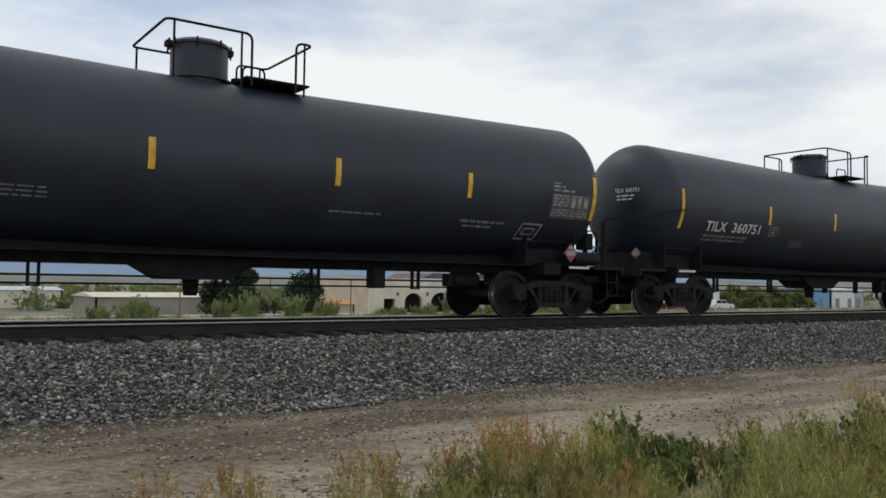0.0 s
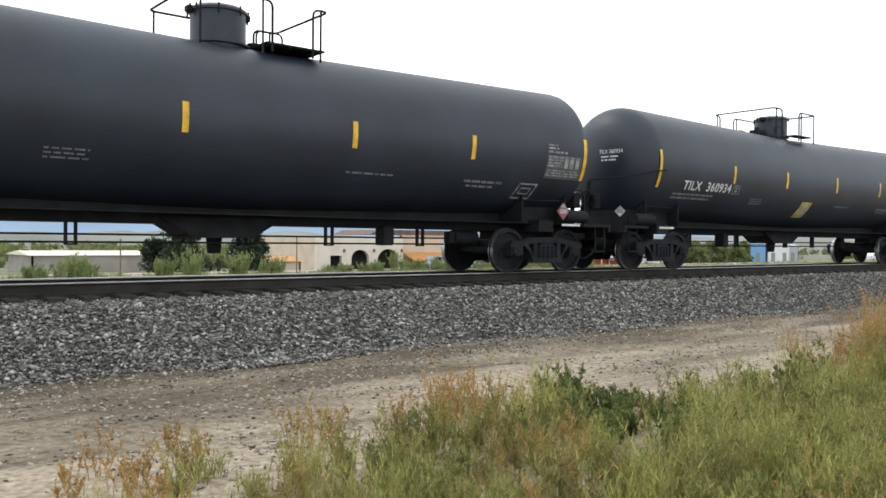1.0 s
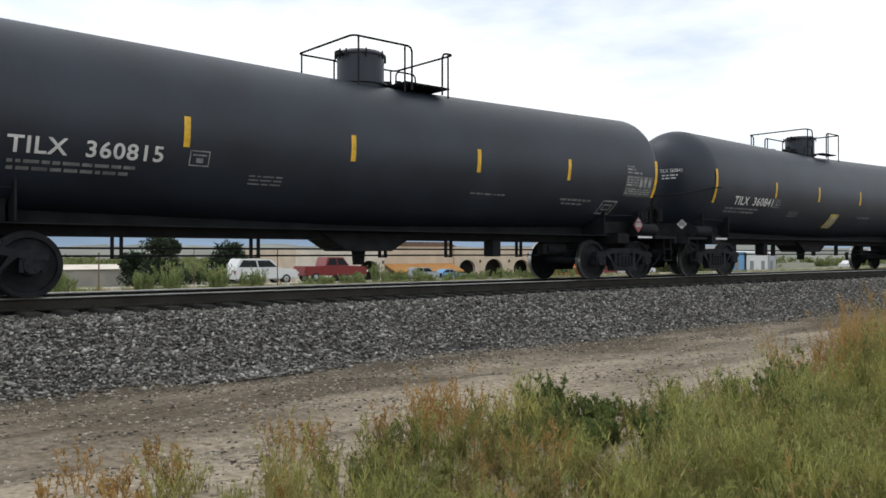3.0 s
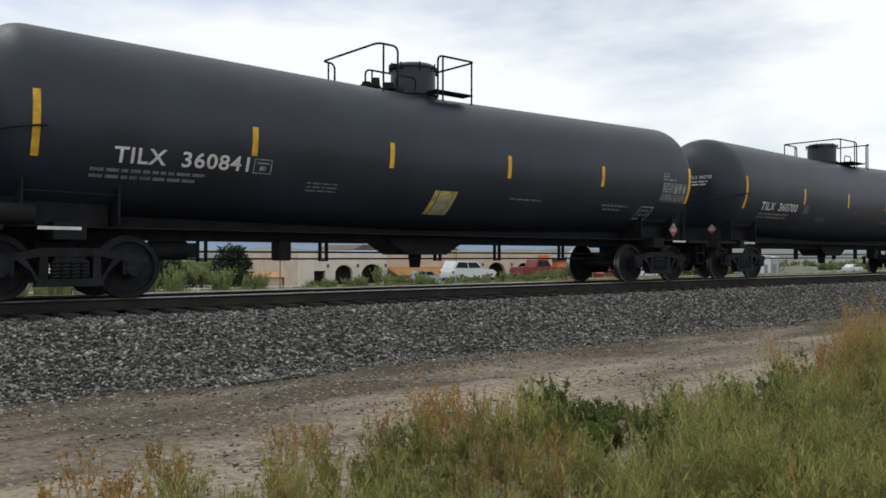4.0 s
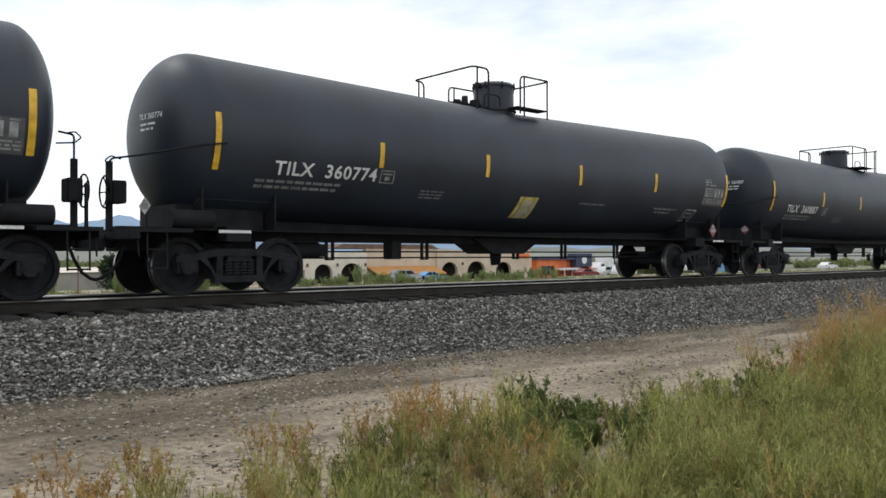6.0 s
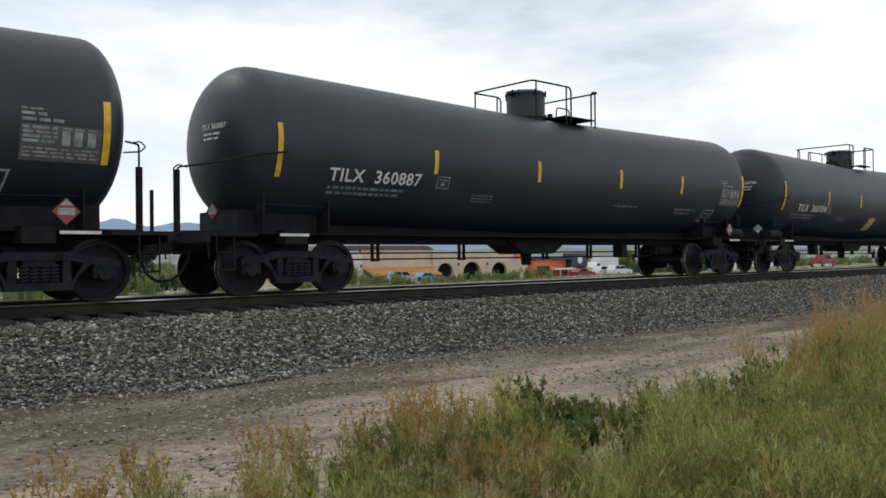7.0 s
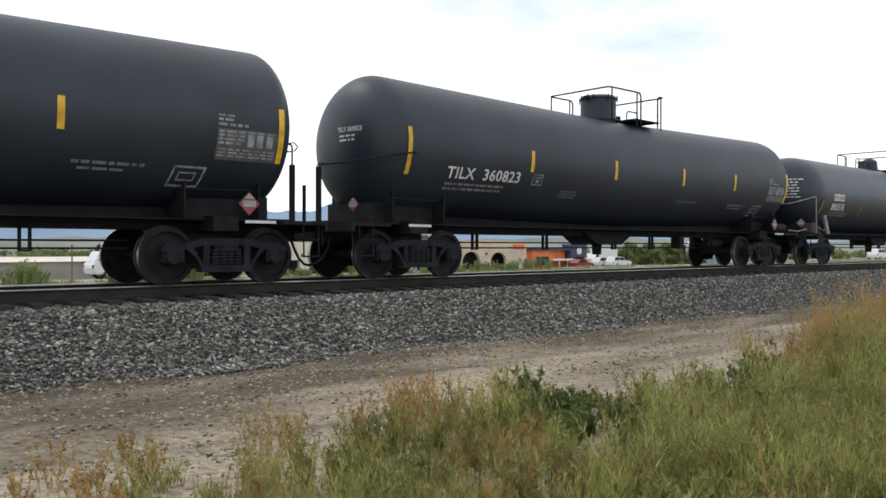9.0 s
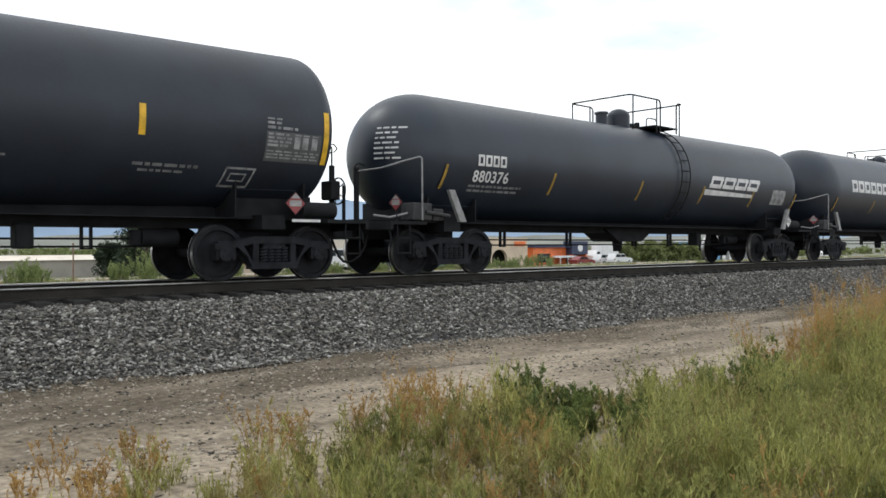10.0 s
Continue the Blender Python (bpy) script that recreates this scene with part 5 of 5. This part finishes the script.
for i, (az, y, h, w) in enumerate([(21.6, 76, 4.6, 6.0), (25.8, 74, 4.0, 4.6), (19.9, 80, 3.4, 4.0)]):
    plant_tree("juniper_tree", y * math.tan(radians(az)), y, h, w, JUNIPER, "dark green bushy juniper tree", "tree", 200 + i, "junipers", 0.16, 0.12, 34, 140)
for i in range(11):
    az = 54.6 + 0.48 * i + rnd.uniform(-0.1, 0.1)
    y = 86 + rnd.uniform(-3, 6)
    plant_tree("street_tree", y * math.tan(radians(az)), y, rnd.uniform(3.0, 4.3), rnd.uniform(3.5, 5), FAR_LEAF, "leafy green tree in a distant row", "tree", 300 + i, "tree row", 0.25, 0.2, 22, 70)


def low_scrub():
    """Sage scrub and tall dry grass between the track bed and the road."""
    rg = np.random.default_rng(40)
    n = 420
    x, y = rg.uniform(5, 130, n), rg.uniform(43.2, 46.4, n)
    spots = np.column_stack([x, y, rg.uniform(0.15, 0.5, n)])
    weeds("scrub", spots, SHRUB, "low pale scrub between track and road", 41, 12, 10, (0.05, 0.12), 0.35, 0.012, 0.6)
    n = 800
    x, y = rg.uniform(5, 150, n), rg.uniform(42.6, 46.4, n)
    spots = np.column_stack([x, y, rg.uniform(0.15, 0.4, n)])
    weeds("far_grass", spots, STRAW, "dry straw-coloured grass between track and road", 42, 9, 5, (0.05, 0.1), 0.4, 0.01, 0.6)


low_scrub()


def arch_wall(house, name, material, x0, x1, zb, zt, a0, a1, spring, y0, y1):
    """One bay of wall from x0 to x1 with an arched opening from a0 to a1."""
    c, r, n = (a0 + a1) / 2, (a1 - a0) / 2, 12
    arc = [(c - r * math.cos(math.pi * k / n), spring + r * 0.85 * math.sin(math.pi * k / n)) for k in range(n + 1)]
    bm = bmesh.new()
    prism(bm, [(x0, zb), (a0, zb)] + arc + [(a1, zb), (x1, zb), (x1, zt), (x0, zt)], y0, y1)
    bm.normal_update()
    bmesh.ops.triangulate(bm, faces=bm.faces[:])
    part(name, bm, material, house)


def mission_house():
    house = tagged(new("arcade_building"), "tan stucco building with arched openings and orange awning", "building")
    Y0, Y1, ZB = 85.0, 85.5, -3.2
    bm = bmesh.new()
    prism(bm, [(49.8, ZB), (51.7, ZB), (51.7, -1.15), (53.3, -1.15), (53.3, ZB), (53.9, ZB), (53.9, 1.0), (49.8, 1.0)], Y0, Y1)
    bm.normal_update()
    bmesh.ops.triangulate(bm, faces=bm.faces[:])
    part("front_wall", bm, PALE_WALL, house)
    for x0, x1, a0, a1, spring, zt in ((53.9, 58.0, 54.7, 57.3, -1.55, 1.0), (58.0, 62.6, 58.6, 61.9, -1.75, 1.0)):
        arch_wall(house, "front_wall", PALE_WALL, x0, x1, ZB, zt, a0, a1, spring, Y0, Y1)
    for x0, x1, a0, a1, spring, zt in ((74.6, 79.4, 75.5, 78.5, -1.6, 1.4), (79.4, 85.2, 80.4, 84.0, -1.75, 1.4), (85.2, 94.0, 86.2, 89.5, -1.75, 1.4)):
        arch_wall(house, "arcade_wall", TAN_WALL, x0, x1, ZB, zt, a0, a1, spring, Y0, Y1)
    bm = bmesh.new()
    prism(bm, [(62.6, ZB), (64.0, ZB), (64.0, -0.9), (68.2, -0.9), (68.2, ZB), (69.0, ZB), (69.0, -0.9), (73.6, -0.9), (73.6, ZB), (74.6, ZB), (74.6, 1.5), (62.6, 1.5)], Y0 + 0.3, Y1 + 0.3)
    bm.normal_update()
    bmesh.ops.triangulate(bm, faces=bm.faces[:])
    part("porch_wall", bm, TAN_WALL, house)
    # Panel behind the openings; its dark colour stands in for the shade inside.
    bm = bmesh.new()
    box(bm, 50.0, 93.8, Y0 + 2.5, Y0 + 2.7, ZB, 0.9)
    part("shade_panel", bm, ARCADE_SHADE, house)
    bm = bmesh.new()
    box(bm, 49.8, 50.1, Y1, Y0 + 14, ZB, 1.0)
    box(bm, 93.7, 94.0, Y1, Y0 + 14, ZB, 1.4)
    box(bm, 49.8, 94.0, Y0 + 13.7, Y0 + 14, ZB, 1.0)
    part("side_wall", bm, TAN_WALL, house)
    bm = bmesh.new()
    box(bm, 49.9, 93.9, Y1, Y0 + 13.9, 0.75, 0.95)
    prism(bm, [(57.5, 1.5), (75.2, 1.5), (73.8, 2.1), (59.0, 2.1)], Y0 + 0.2, Y0 + 9)
    part("roof", bm, BROWN_ROOF, house)
    bm = bmesh.new()
    for z, y in ((-1.0, Y0 - 2.2),):
        v = [bm.verts.new(p) for p in ((62.8, y, -1.75), (74.4, y, -1.75), (74.4, Y0 + 0.28, -0.8), (62.8, Y0 + 0.28, -0.8), (62.8, y, -1.95), (74.4, y, -1.95), (74.4, Y0 + 0.28, -1.0), (62.8, Y0 + 0.28, -1.0))]
        for f in ((0, 1, 2, 3), (7, 6, 5, 4), (0, 4, 5, 1), (1, 5, 6, 2), (2, 6, 7, 3), (3, 7, 4, 0)):
            bm.faces.new([v[i] for i in f])
    part("awning", bm, ORANGE, house, "orange sloping awning")
    for x in (63.0, 68.6, 74.2):
        bm = bmesh.new()
        bar(bm, (x, Y0 - 2.1, ZB), (x, Y0 - 2.1, -1.9), 0.08)
        part("awning_post", bm, BROWN_ROOF, house)
    for x in (53.6, 58.0, 62.3, 79.4, 85.2):
        bm = bmesh.new()
        box(bm, x - 0.12, x + 0.12, Y0 - 0.2, Y0, -0.75, -0.35, 0.03)
        part("wall_lamp", bm, BROWN_ROOF, house)
    bm = bmesh.new()
    box(bm, 91.0, 93.4, Y0 - 0.12, Y0, 0.15, 0.85, 0.03)
    part("sign_board", bm, ORANGE_RED, house, "plain red sign board")
    return house


mission_house()


def shed(name, x0, x1, y, z1, material, label, roof=BROWN_ROOF, depth=8, doors=2):
    zb = ground_z(0, y) - 0.1
    s = tagged(new(name), label, "building")
    bm = bmesh.new()
    for a in ((x0, x1, y, y + 0.2), (x0, x0 + 0.2, y, y + depth), (x1 - 0.2, x1, y, y + depth), (x0, x1, y + depth - 0.2, y + depth)):
        box(bm, a[0], a[1], a[2], a[3], zb, z1)
    part("wall", bm, material, s)
    bm = bmesh.new()
    v = [bm.verts.new(p) for p in ((x0 - 0.3, y - 0.3, z1), (x1 + 0.3, y - 0.3, z1), (x1 + 0.3, y + depth + 0.3, z1), (x0 - 0.3, y + depth + 0.3, z1), (x0 - 0.3, y + depth / 2, z1 + 0.5), (x1 + 0.3, y + depth / 2, z1 + 0.5))]
    for f in ((0, 1, 5, 4), (2, 3, 4, 5), (0, 4, 3), (1, 2, 5), (3, 2, 1, 0)):
        bm.faces.new([v[i] for i in f])
    part("roof", bm, roof, s)
    for i in range(doors):
        xc = x0 + (x1 - x0) * (i + 0.5) / doors
        bm = bmesh.new()
        box(bm, xc - 0.7, xc + 0.7, y - 0.06, y, zb + 0.1, min(z1 - 0.3, zb + 2.2), 0.02)
        part("door", bm, GREY_STEEL, s)
    return s


shed("warehouse", 22.0, 36.5, 100, -1.3, DRAB_WALL, "long low grey-tan warehouse with a flat roof", PALE_WALL, 12, 0)
shed("warehouse", 12.0, 24.0, 130, -0.9, PALE_WALL, "long low pale warehouse in the distance", SILVER_PAINT, 14, 2)
shed("stucco_shed", 37.6, 42.6, 76, -1.55, TAN_WALL, "small yellowish tan shed beside the road", ORANGE, 5, 1)
shed("metal_shed", 154, 163, 86, 0.7, WHITE_PAINT, "white metal shed far beyond the track", SILVER_PAINT, 10, 2)
shed("blue_shed", 147.5, 153.5, 86, 0.8, BLUE_PAINT, "light blue shed next to a white one", WHITE_PAINT, 8, 1)
shed("grey_shed", 164, 178, 92, 0.5, SILVER_PAINT, "grey metal shed in the distance", WHITE_PAINT, 10, 3)


def car_outline(kind):
    if kind == "suv":
        low = [(-2.3, 0.35), (2.25, 0.35), (2.35, 0.7), (2.2, 0.98), (1.05, 1.08), (-2.25, 1.1), (-2.38, 0.8)]
        cab = [(1.0, 1.06), (0.35, 1.68), (-1.9, 1.72), (-2.25, 1.08)]
    elif kind == "pickup":
        low = [(-2.7, 0.45), (2.6, 0.45), (2.68, 0.85), (2.5, 1.08), (1.2, 1.15), (-2.68, 1.15)]
        cab = [(1.15, 1.12), (0.6, 1.78), (-0.7, 1.8), (-0.95, 1.12)]
    else:
        low = [(-2.2, 0.30), (2.2, 0.30), (2.3, 0.6), (2.1, 0.82), (1.0, 0.95), (-1.7, 0.98), (-2.28, 0.9)]
        cab = [(1.0, 0.93), (0.25, 1.40), (-0.9, 1.42), (-1.65, 0.95)]
    return low, cab


def vehicle(name, kind, paint, label, x, y, z, turn=0):
    car = tagged(new(name), label, "car")
    low, cab = car_outline(kind)
    bm = bmesh.new()
    prism(bm, low, -0.9, 0.9)
    bmesh.ops.bevel(bm, geom=bm.edges[:], offset=0.06, segments=2, affect="EDGES")
    part("body", bm, paint, car)
    bm = bmesh.new()
    prism(bm, cab, -0.76, 0.76)
    bmesh.ops.bevel(bm, geom=bm.edges[:], offset=0.05, segments=2, affect="EDGES")
    part("cabin", bm, paint, car)
    cx, cz = sum(p[0] for p in cab) / 4, sum(p[1] for p in cab) / 4
    for s in (-1, 1):
        for half in (0, 1):
            pts = [(cx + (px - cx) * 0.86, cz + (pz - cz) * 0.72) for px, pz in cab]
            mid_hi, mid_lo = ((pts[1][0] + pts[2][0]) / 2, pts[1][1]), ((pts[0][0] + pts[3][0]) / 2, pts[0][1])
            poly = [pts[0], pts[1], (mid_hi[0] + 0.05, mid_hi[1]), (mid_lo[0] + 0.05, mid_lo[1])] if half else [(mid_lo[0] - 0.05, mid_lo[1]), (mid_hi[0] - 0.05, mid_hi[1]), pts[2], pts[3]]
            bm = bmesh.new()
            prism(bm, poly, s * 0.755, s * 0.775)
            part("side_window", bm, CAR_GLASS, car)
    for wx in (low[0][0] + 0.85, low[1][0] - 0.85):
        for s in (-1, 1):
            bm = bmesh.new()
            lathe_y(bm, [(0.20, -0.1), (0.31, -0.11), (0.34, -0.08), (0.34, 0.08), (0.31, 0.11), (0.20, 0.1)], 20)
            w = part("wheel", bm, TYRE, car, smooth=True)
            w.matrix_basis = pose(wx, s * 0.80, 0.34)
            bm = bmesh.new()
            lathe_y(bm, [(0.05, -0.115), (0.19, -0.105), (0.19, 0.105), (0.05, 0.115)], 12)
            part("rim", bm, RIM, w)
    for s in (-1, 1):
        bm = bmesh.new()
        box(bm, low[1][0] - 0.02, low[1][0] + 0.09, s * 0.8 - 0.15, s * 0.8 + 0.08, 0.68, 0.82, 0.02)
        part("headlight", bm, WHITE_PAINT, car)
        bm = bmesh.new()
        box(bm, low[0][0] - 0.09, low[0][0] + 0.05, s * 0.8 - 0.08, s * 0.8 + 0.08, 0.72, 0.92, 0.02)
        part("tail_light", bm, RED_PAINT, car)
    car.matrix_basis = pose(x, y, z, 0, 0, turn)
    return car


ROAD_Z = -1.47
MOVERS = []
for name, kind, paint, label, t0, x0, y, speed in (
        ("suv", "suv", WHITE_PAINT, "white suv driving along the frontage road", 2.5, 17.2, 50.0, 18.6),
        ("pickup_truck", "pickup", RED_PAINT, "dark red pickup truck driving along the road", 2.3, 17.6, 51.5, 22.0),
        ("sedan", "sedan", DARK_PAINT, "dark grey sedan driving along the road", 8.6, 16.4, 50.0, 16.5),
        ("sedan", "sedan", SILVER_PAINT, "silver sedan driving along the road", 8.5, 19.5, 51.5, 15.6),
        ("suv", "suv", WHITE_PAINT, "white suv following a dark sedan along the road", 8.5, 11.5, 50.5, 15.6)):
    MOVERS.append((vehicle(name, kind, paint, label, x0, y, ROAD_Z), t0, x0, y, speed))
vehicle("sedan", "sedan", BLUE_PAINT, "light blue sedan parked beside the awning", 69.5, 80.5, ground_z(0, 80.5))
vehicle("suv", "suv", SILVER_PAINT, "silver suv parked beside the awning", 65.5, 80.5, ground_z(0, 80.5))
vehicle("suv", "suv", WHITE_PAINT, "white suv parked near distant trees", 108.0, 78.0, ground_z(0, 78))
vehicle("sedan", "sedan", WHITE_PAINT, "white sedan parked far along the road", 150.0, 64.0, ground_z(0, 64))


def box_truck(name, x, y, length, height, paint, label):
    zb = ground_z(0, y)
    t = tagged(new(name), label, "truck")
    bm = bmesh.new()
    box(bm, 0, length, -1.2, 1.2, 0.9, height, 0.05)
    part("cargo_box", bm, paint, t)
    bm = bmesh.new()
    prism(bm, [(-2.0, 0.6), (-0.1, 0.6), (-0.1, 2.5), (-1.2, 2.5), (-1.9, 1.6)], -1.1, 1.1)
    part("cab", bm, paint, t)
    for s in (-1, 1):
        bm = bmesh.new()
        prism(bm, [(-1.6, 1.6), (-0.5, 1.6), (-0.5, 2.25), (-1.15, 2.25)], s * 1.1, s * 1.12)
        part("side_window", bm, CAR_GLASS, t)
    for wx in (-1.1, length - 1.2):
        for s in (-1, 1):
            bm = bmesh.new()
            lathe_y(bm, [(0.25, -0.14), (0.47, -0.15), (0.5, -0.1), (0.5, 0.1), (0.47, 0.15), (0.25, 0.14)], 18)
            w = part("wheel", bm, TYRE, t, smooth=True)
            w.matrix_basis = pose(wx, s * 1.0, 0.5)
    t.matrix_basis = pose(x, y, zb)
    return t


box_truck("box_truck", 112.6, 86, 4.6, 3.5, WHITE_PAINT, "white box truck parked beside an orange shop")


def orange_shop():
    """An orange shop front with a dark blue roof edge, a tall sign tower and a pale porch."""
    Y, ZB = 86.0, -3.2
    shop = tagged(new("orange_shop"), "bright orange shop front with dark blue sign tower", "building")
    bm = bmesh.new()
    box(bm, 96.4, 97.4, Y, Y + 0.3, ZB, -0.1)
    box(bm, 100.6, 101.2, Y, Y + 0.3, ZB, -0.1)
    box(bm, 97.4, 100.6, Y, Y + 0.3, -1.1, -0.1)
    box(bm, 97.4, 100.6, Y, Y + 0.3, ZB, -2.5)
    box(bm, 101.2, 105.4, Y + 0.8, Y + 1.1, ZB, -0.1)
    part("front_wall", bm, ORANGE_RED, shop)
    bm = bmesh.new()
    box(bm, 97.4, 100.6, Y + 0.2, Y + 0.25, -2.5, -1.1)
    part("window", bm, CAR_GLASS, shop)
    bm = bmesh.new()
    box(bm, 96.4, 96.7, Y + 0.3, Y + 9, ZB, -0.1)
    box(bm, 109.3, 109.6, Y + 0.3, Y + 9, ZB, -0.1)
    box(bm, 96.4, 109.6, Y + 8.8, Y + 9.1, ZB, -0.1)
    part("side_wall", bm, ORANGE_RED, shop)
    bm = bmesh.new()
    box(bm, 96.1, 105.5, Y - 0.4, Y + 9.2, -0.1, 0.35)
    box(bm, 105.5, 109.7, Y + 1.4, Y + 9.2, -0.1, 0.35)
    part("roof", bm, NAVY, shop, "dark blue roof edge")
    bm = bmesh.new()
    box(bm, 105.4, 109.6, Y - 0.5, Y + 1.4, -1.3, 0.9, 0.05)
    part("sign_tower", bm, NAVY, shop, "dark blue sign tower")
    bm = bmesh.new()
    bmesh.ops.create_cone(bm, cap_ends=True, segments=24, radius1=0.62, radius2=0.62, depth=0.06, matrix=Matrix.Translation((107.5, Y - 0.54, -0.2)) @ Matrix.Rotation(radians(90), 4, "X"))
    part("sign_disc", bm, WHITE_PAINT, shop, "plain white round sign")
    for x in (105.7, 109.2):
        bm = bmesh.new()
        box(bm, x - 0.25, x + 0.25, Y - 0.4, Y + 0.2, ZB, -1.3, 0.03)
        part("pillar", bm, ORANGE_RED, shop)
    bm = bmesh.new()
    prism(bm, [(101.0, -1.75), (105.6, -1.75), (105.2, -1.45), (101.4, -1.45)], Y - 1.6, Y + 0.8)
    part("porch_roof", bm, WHITE_PAINT, shop, "pale porch roof")
    for x in (101.4, 103.3, 105.2):
        bm = bmesh.new()
        bar(bm, (x, Y - 1.4, ZB), (x, Y - 1.4, -1.75), 0.09)
        part("porch_post", bm, WHITE_PAINT, shop)
    return shop


orange_shop()
vehicle("sedan", "sedan", RED_PAINT, "dark red sedan parked before the orange shop", 101.0, 80.0, ground_z(0, 80))
vehicle("suv", "suv", WHITE_PAINT, "white suv parked before the orange shop", 107.6, 80.5, ground_z(0, 80.5))

for az, y, h in ((29.0, 40.0, 2.2), (17.6, 40.0, 2.0), (23.5, 60, 3.0)):
    pole = tagged(new("sign_pole"), "thin dark metal pole beside the road", "pole")
    bm = bmesh.new()
    bar(bm, (0, 0, 0), (0, 0, h), 0.035)
    part("post", bm, BROWN_ROOF, pole)
    bm = bmesh.new()
    bmesh.ops.create_uvsphere(bm, u_segments=10, v_segments=6, radius=0.05, matrix=Matrix.Translation((0, 0, h)))
    part("cap", bm, BROWN_ROOF, pole)
    pole.matrix_basis = pose(y * math.tan(radians(az)), y, ground_z(0, y) - 0.02)


def ridge(name, dist, az0, az1, base, top, seed, material, label, step=0.4, rough=1.0):
    """A hill range on an arc round the place, with a broken skyline and a slope towards it."""
    bm = bmesh.new()
    prev = None
    n = int((az1 - az0) / step)
    for i in range(n + 1):
        az = radians(az0 + (az1 - az0) * i / n)
        f = noise.fractal((az * 6 * rough, seed, 0), 1.0, 2.0, 5)
        h = base + (top - base) * max(0.15, min(1.1, 0.55 + 0.55 * f))
        row = []
        for k, (dd, zz) in enumerate(((0.78, -4), (0.9, base + (h - base) * 0.35), (1.0, h), (1.15, base))):
            d = dist * dd
            row.append(bm.verts.new((d * math.sin(az), d * math.cos(az), zz + (6 * noise.noise((az * 40, k, seed)) if k == 1 and h > 60 else 0))))
        if prev:
            for k in range(3):
                bm.faces.new((prev[k], row[k], row[k + 1], prev[k + 1]))
        prev = row
    tagged(link_bm(name, bm, material, True), label, "hills", kind="structure")


ridge("backdrop_hills", 900, -60, 130, 2, 13, 3.0, HAZED_HILL, "low olive scrub hills in the distance", 0.5, 1.5)
ridge("backdrop_mountains", 3600, -60, 130, 30, 250, 12.0, HAZE_RIDGE, "hazy blue mountain range on the horizon", 0.4)


def motions():
    rows_t = [i / 2 for i in range(21)]
    shifts = sorted(SHIFT.items())

    def way(t):
        k = np.interp(t, [a for a, _ in shifts], [b for _, b in shifts])
        return run(t) - k

    for c, car in enumerate(CARS):
        x0 = CAR0_X + c * CAR_LEN + SLACK.get(c, 0)
        walk(car, [(t, pose(x0 - way(t), TRACK_Y, 0)) for t in rows_t])
    for car, t0, x0, y, speed in MOVERS:
        walk(car, [(t, pose(x0 + speed * (t - t0), y, ROAD_Z)) for t in (0, 5, 10)])
    for ws, x in WHEELSETS:
        walk(ws, [(i / 30, pose(x, 0, WHEEL_R, 0, -math.degrees(run(i / 30) / WHEEL_R), 0)) for i in range(301)])


motions()
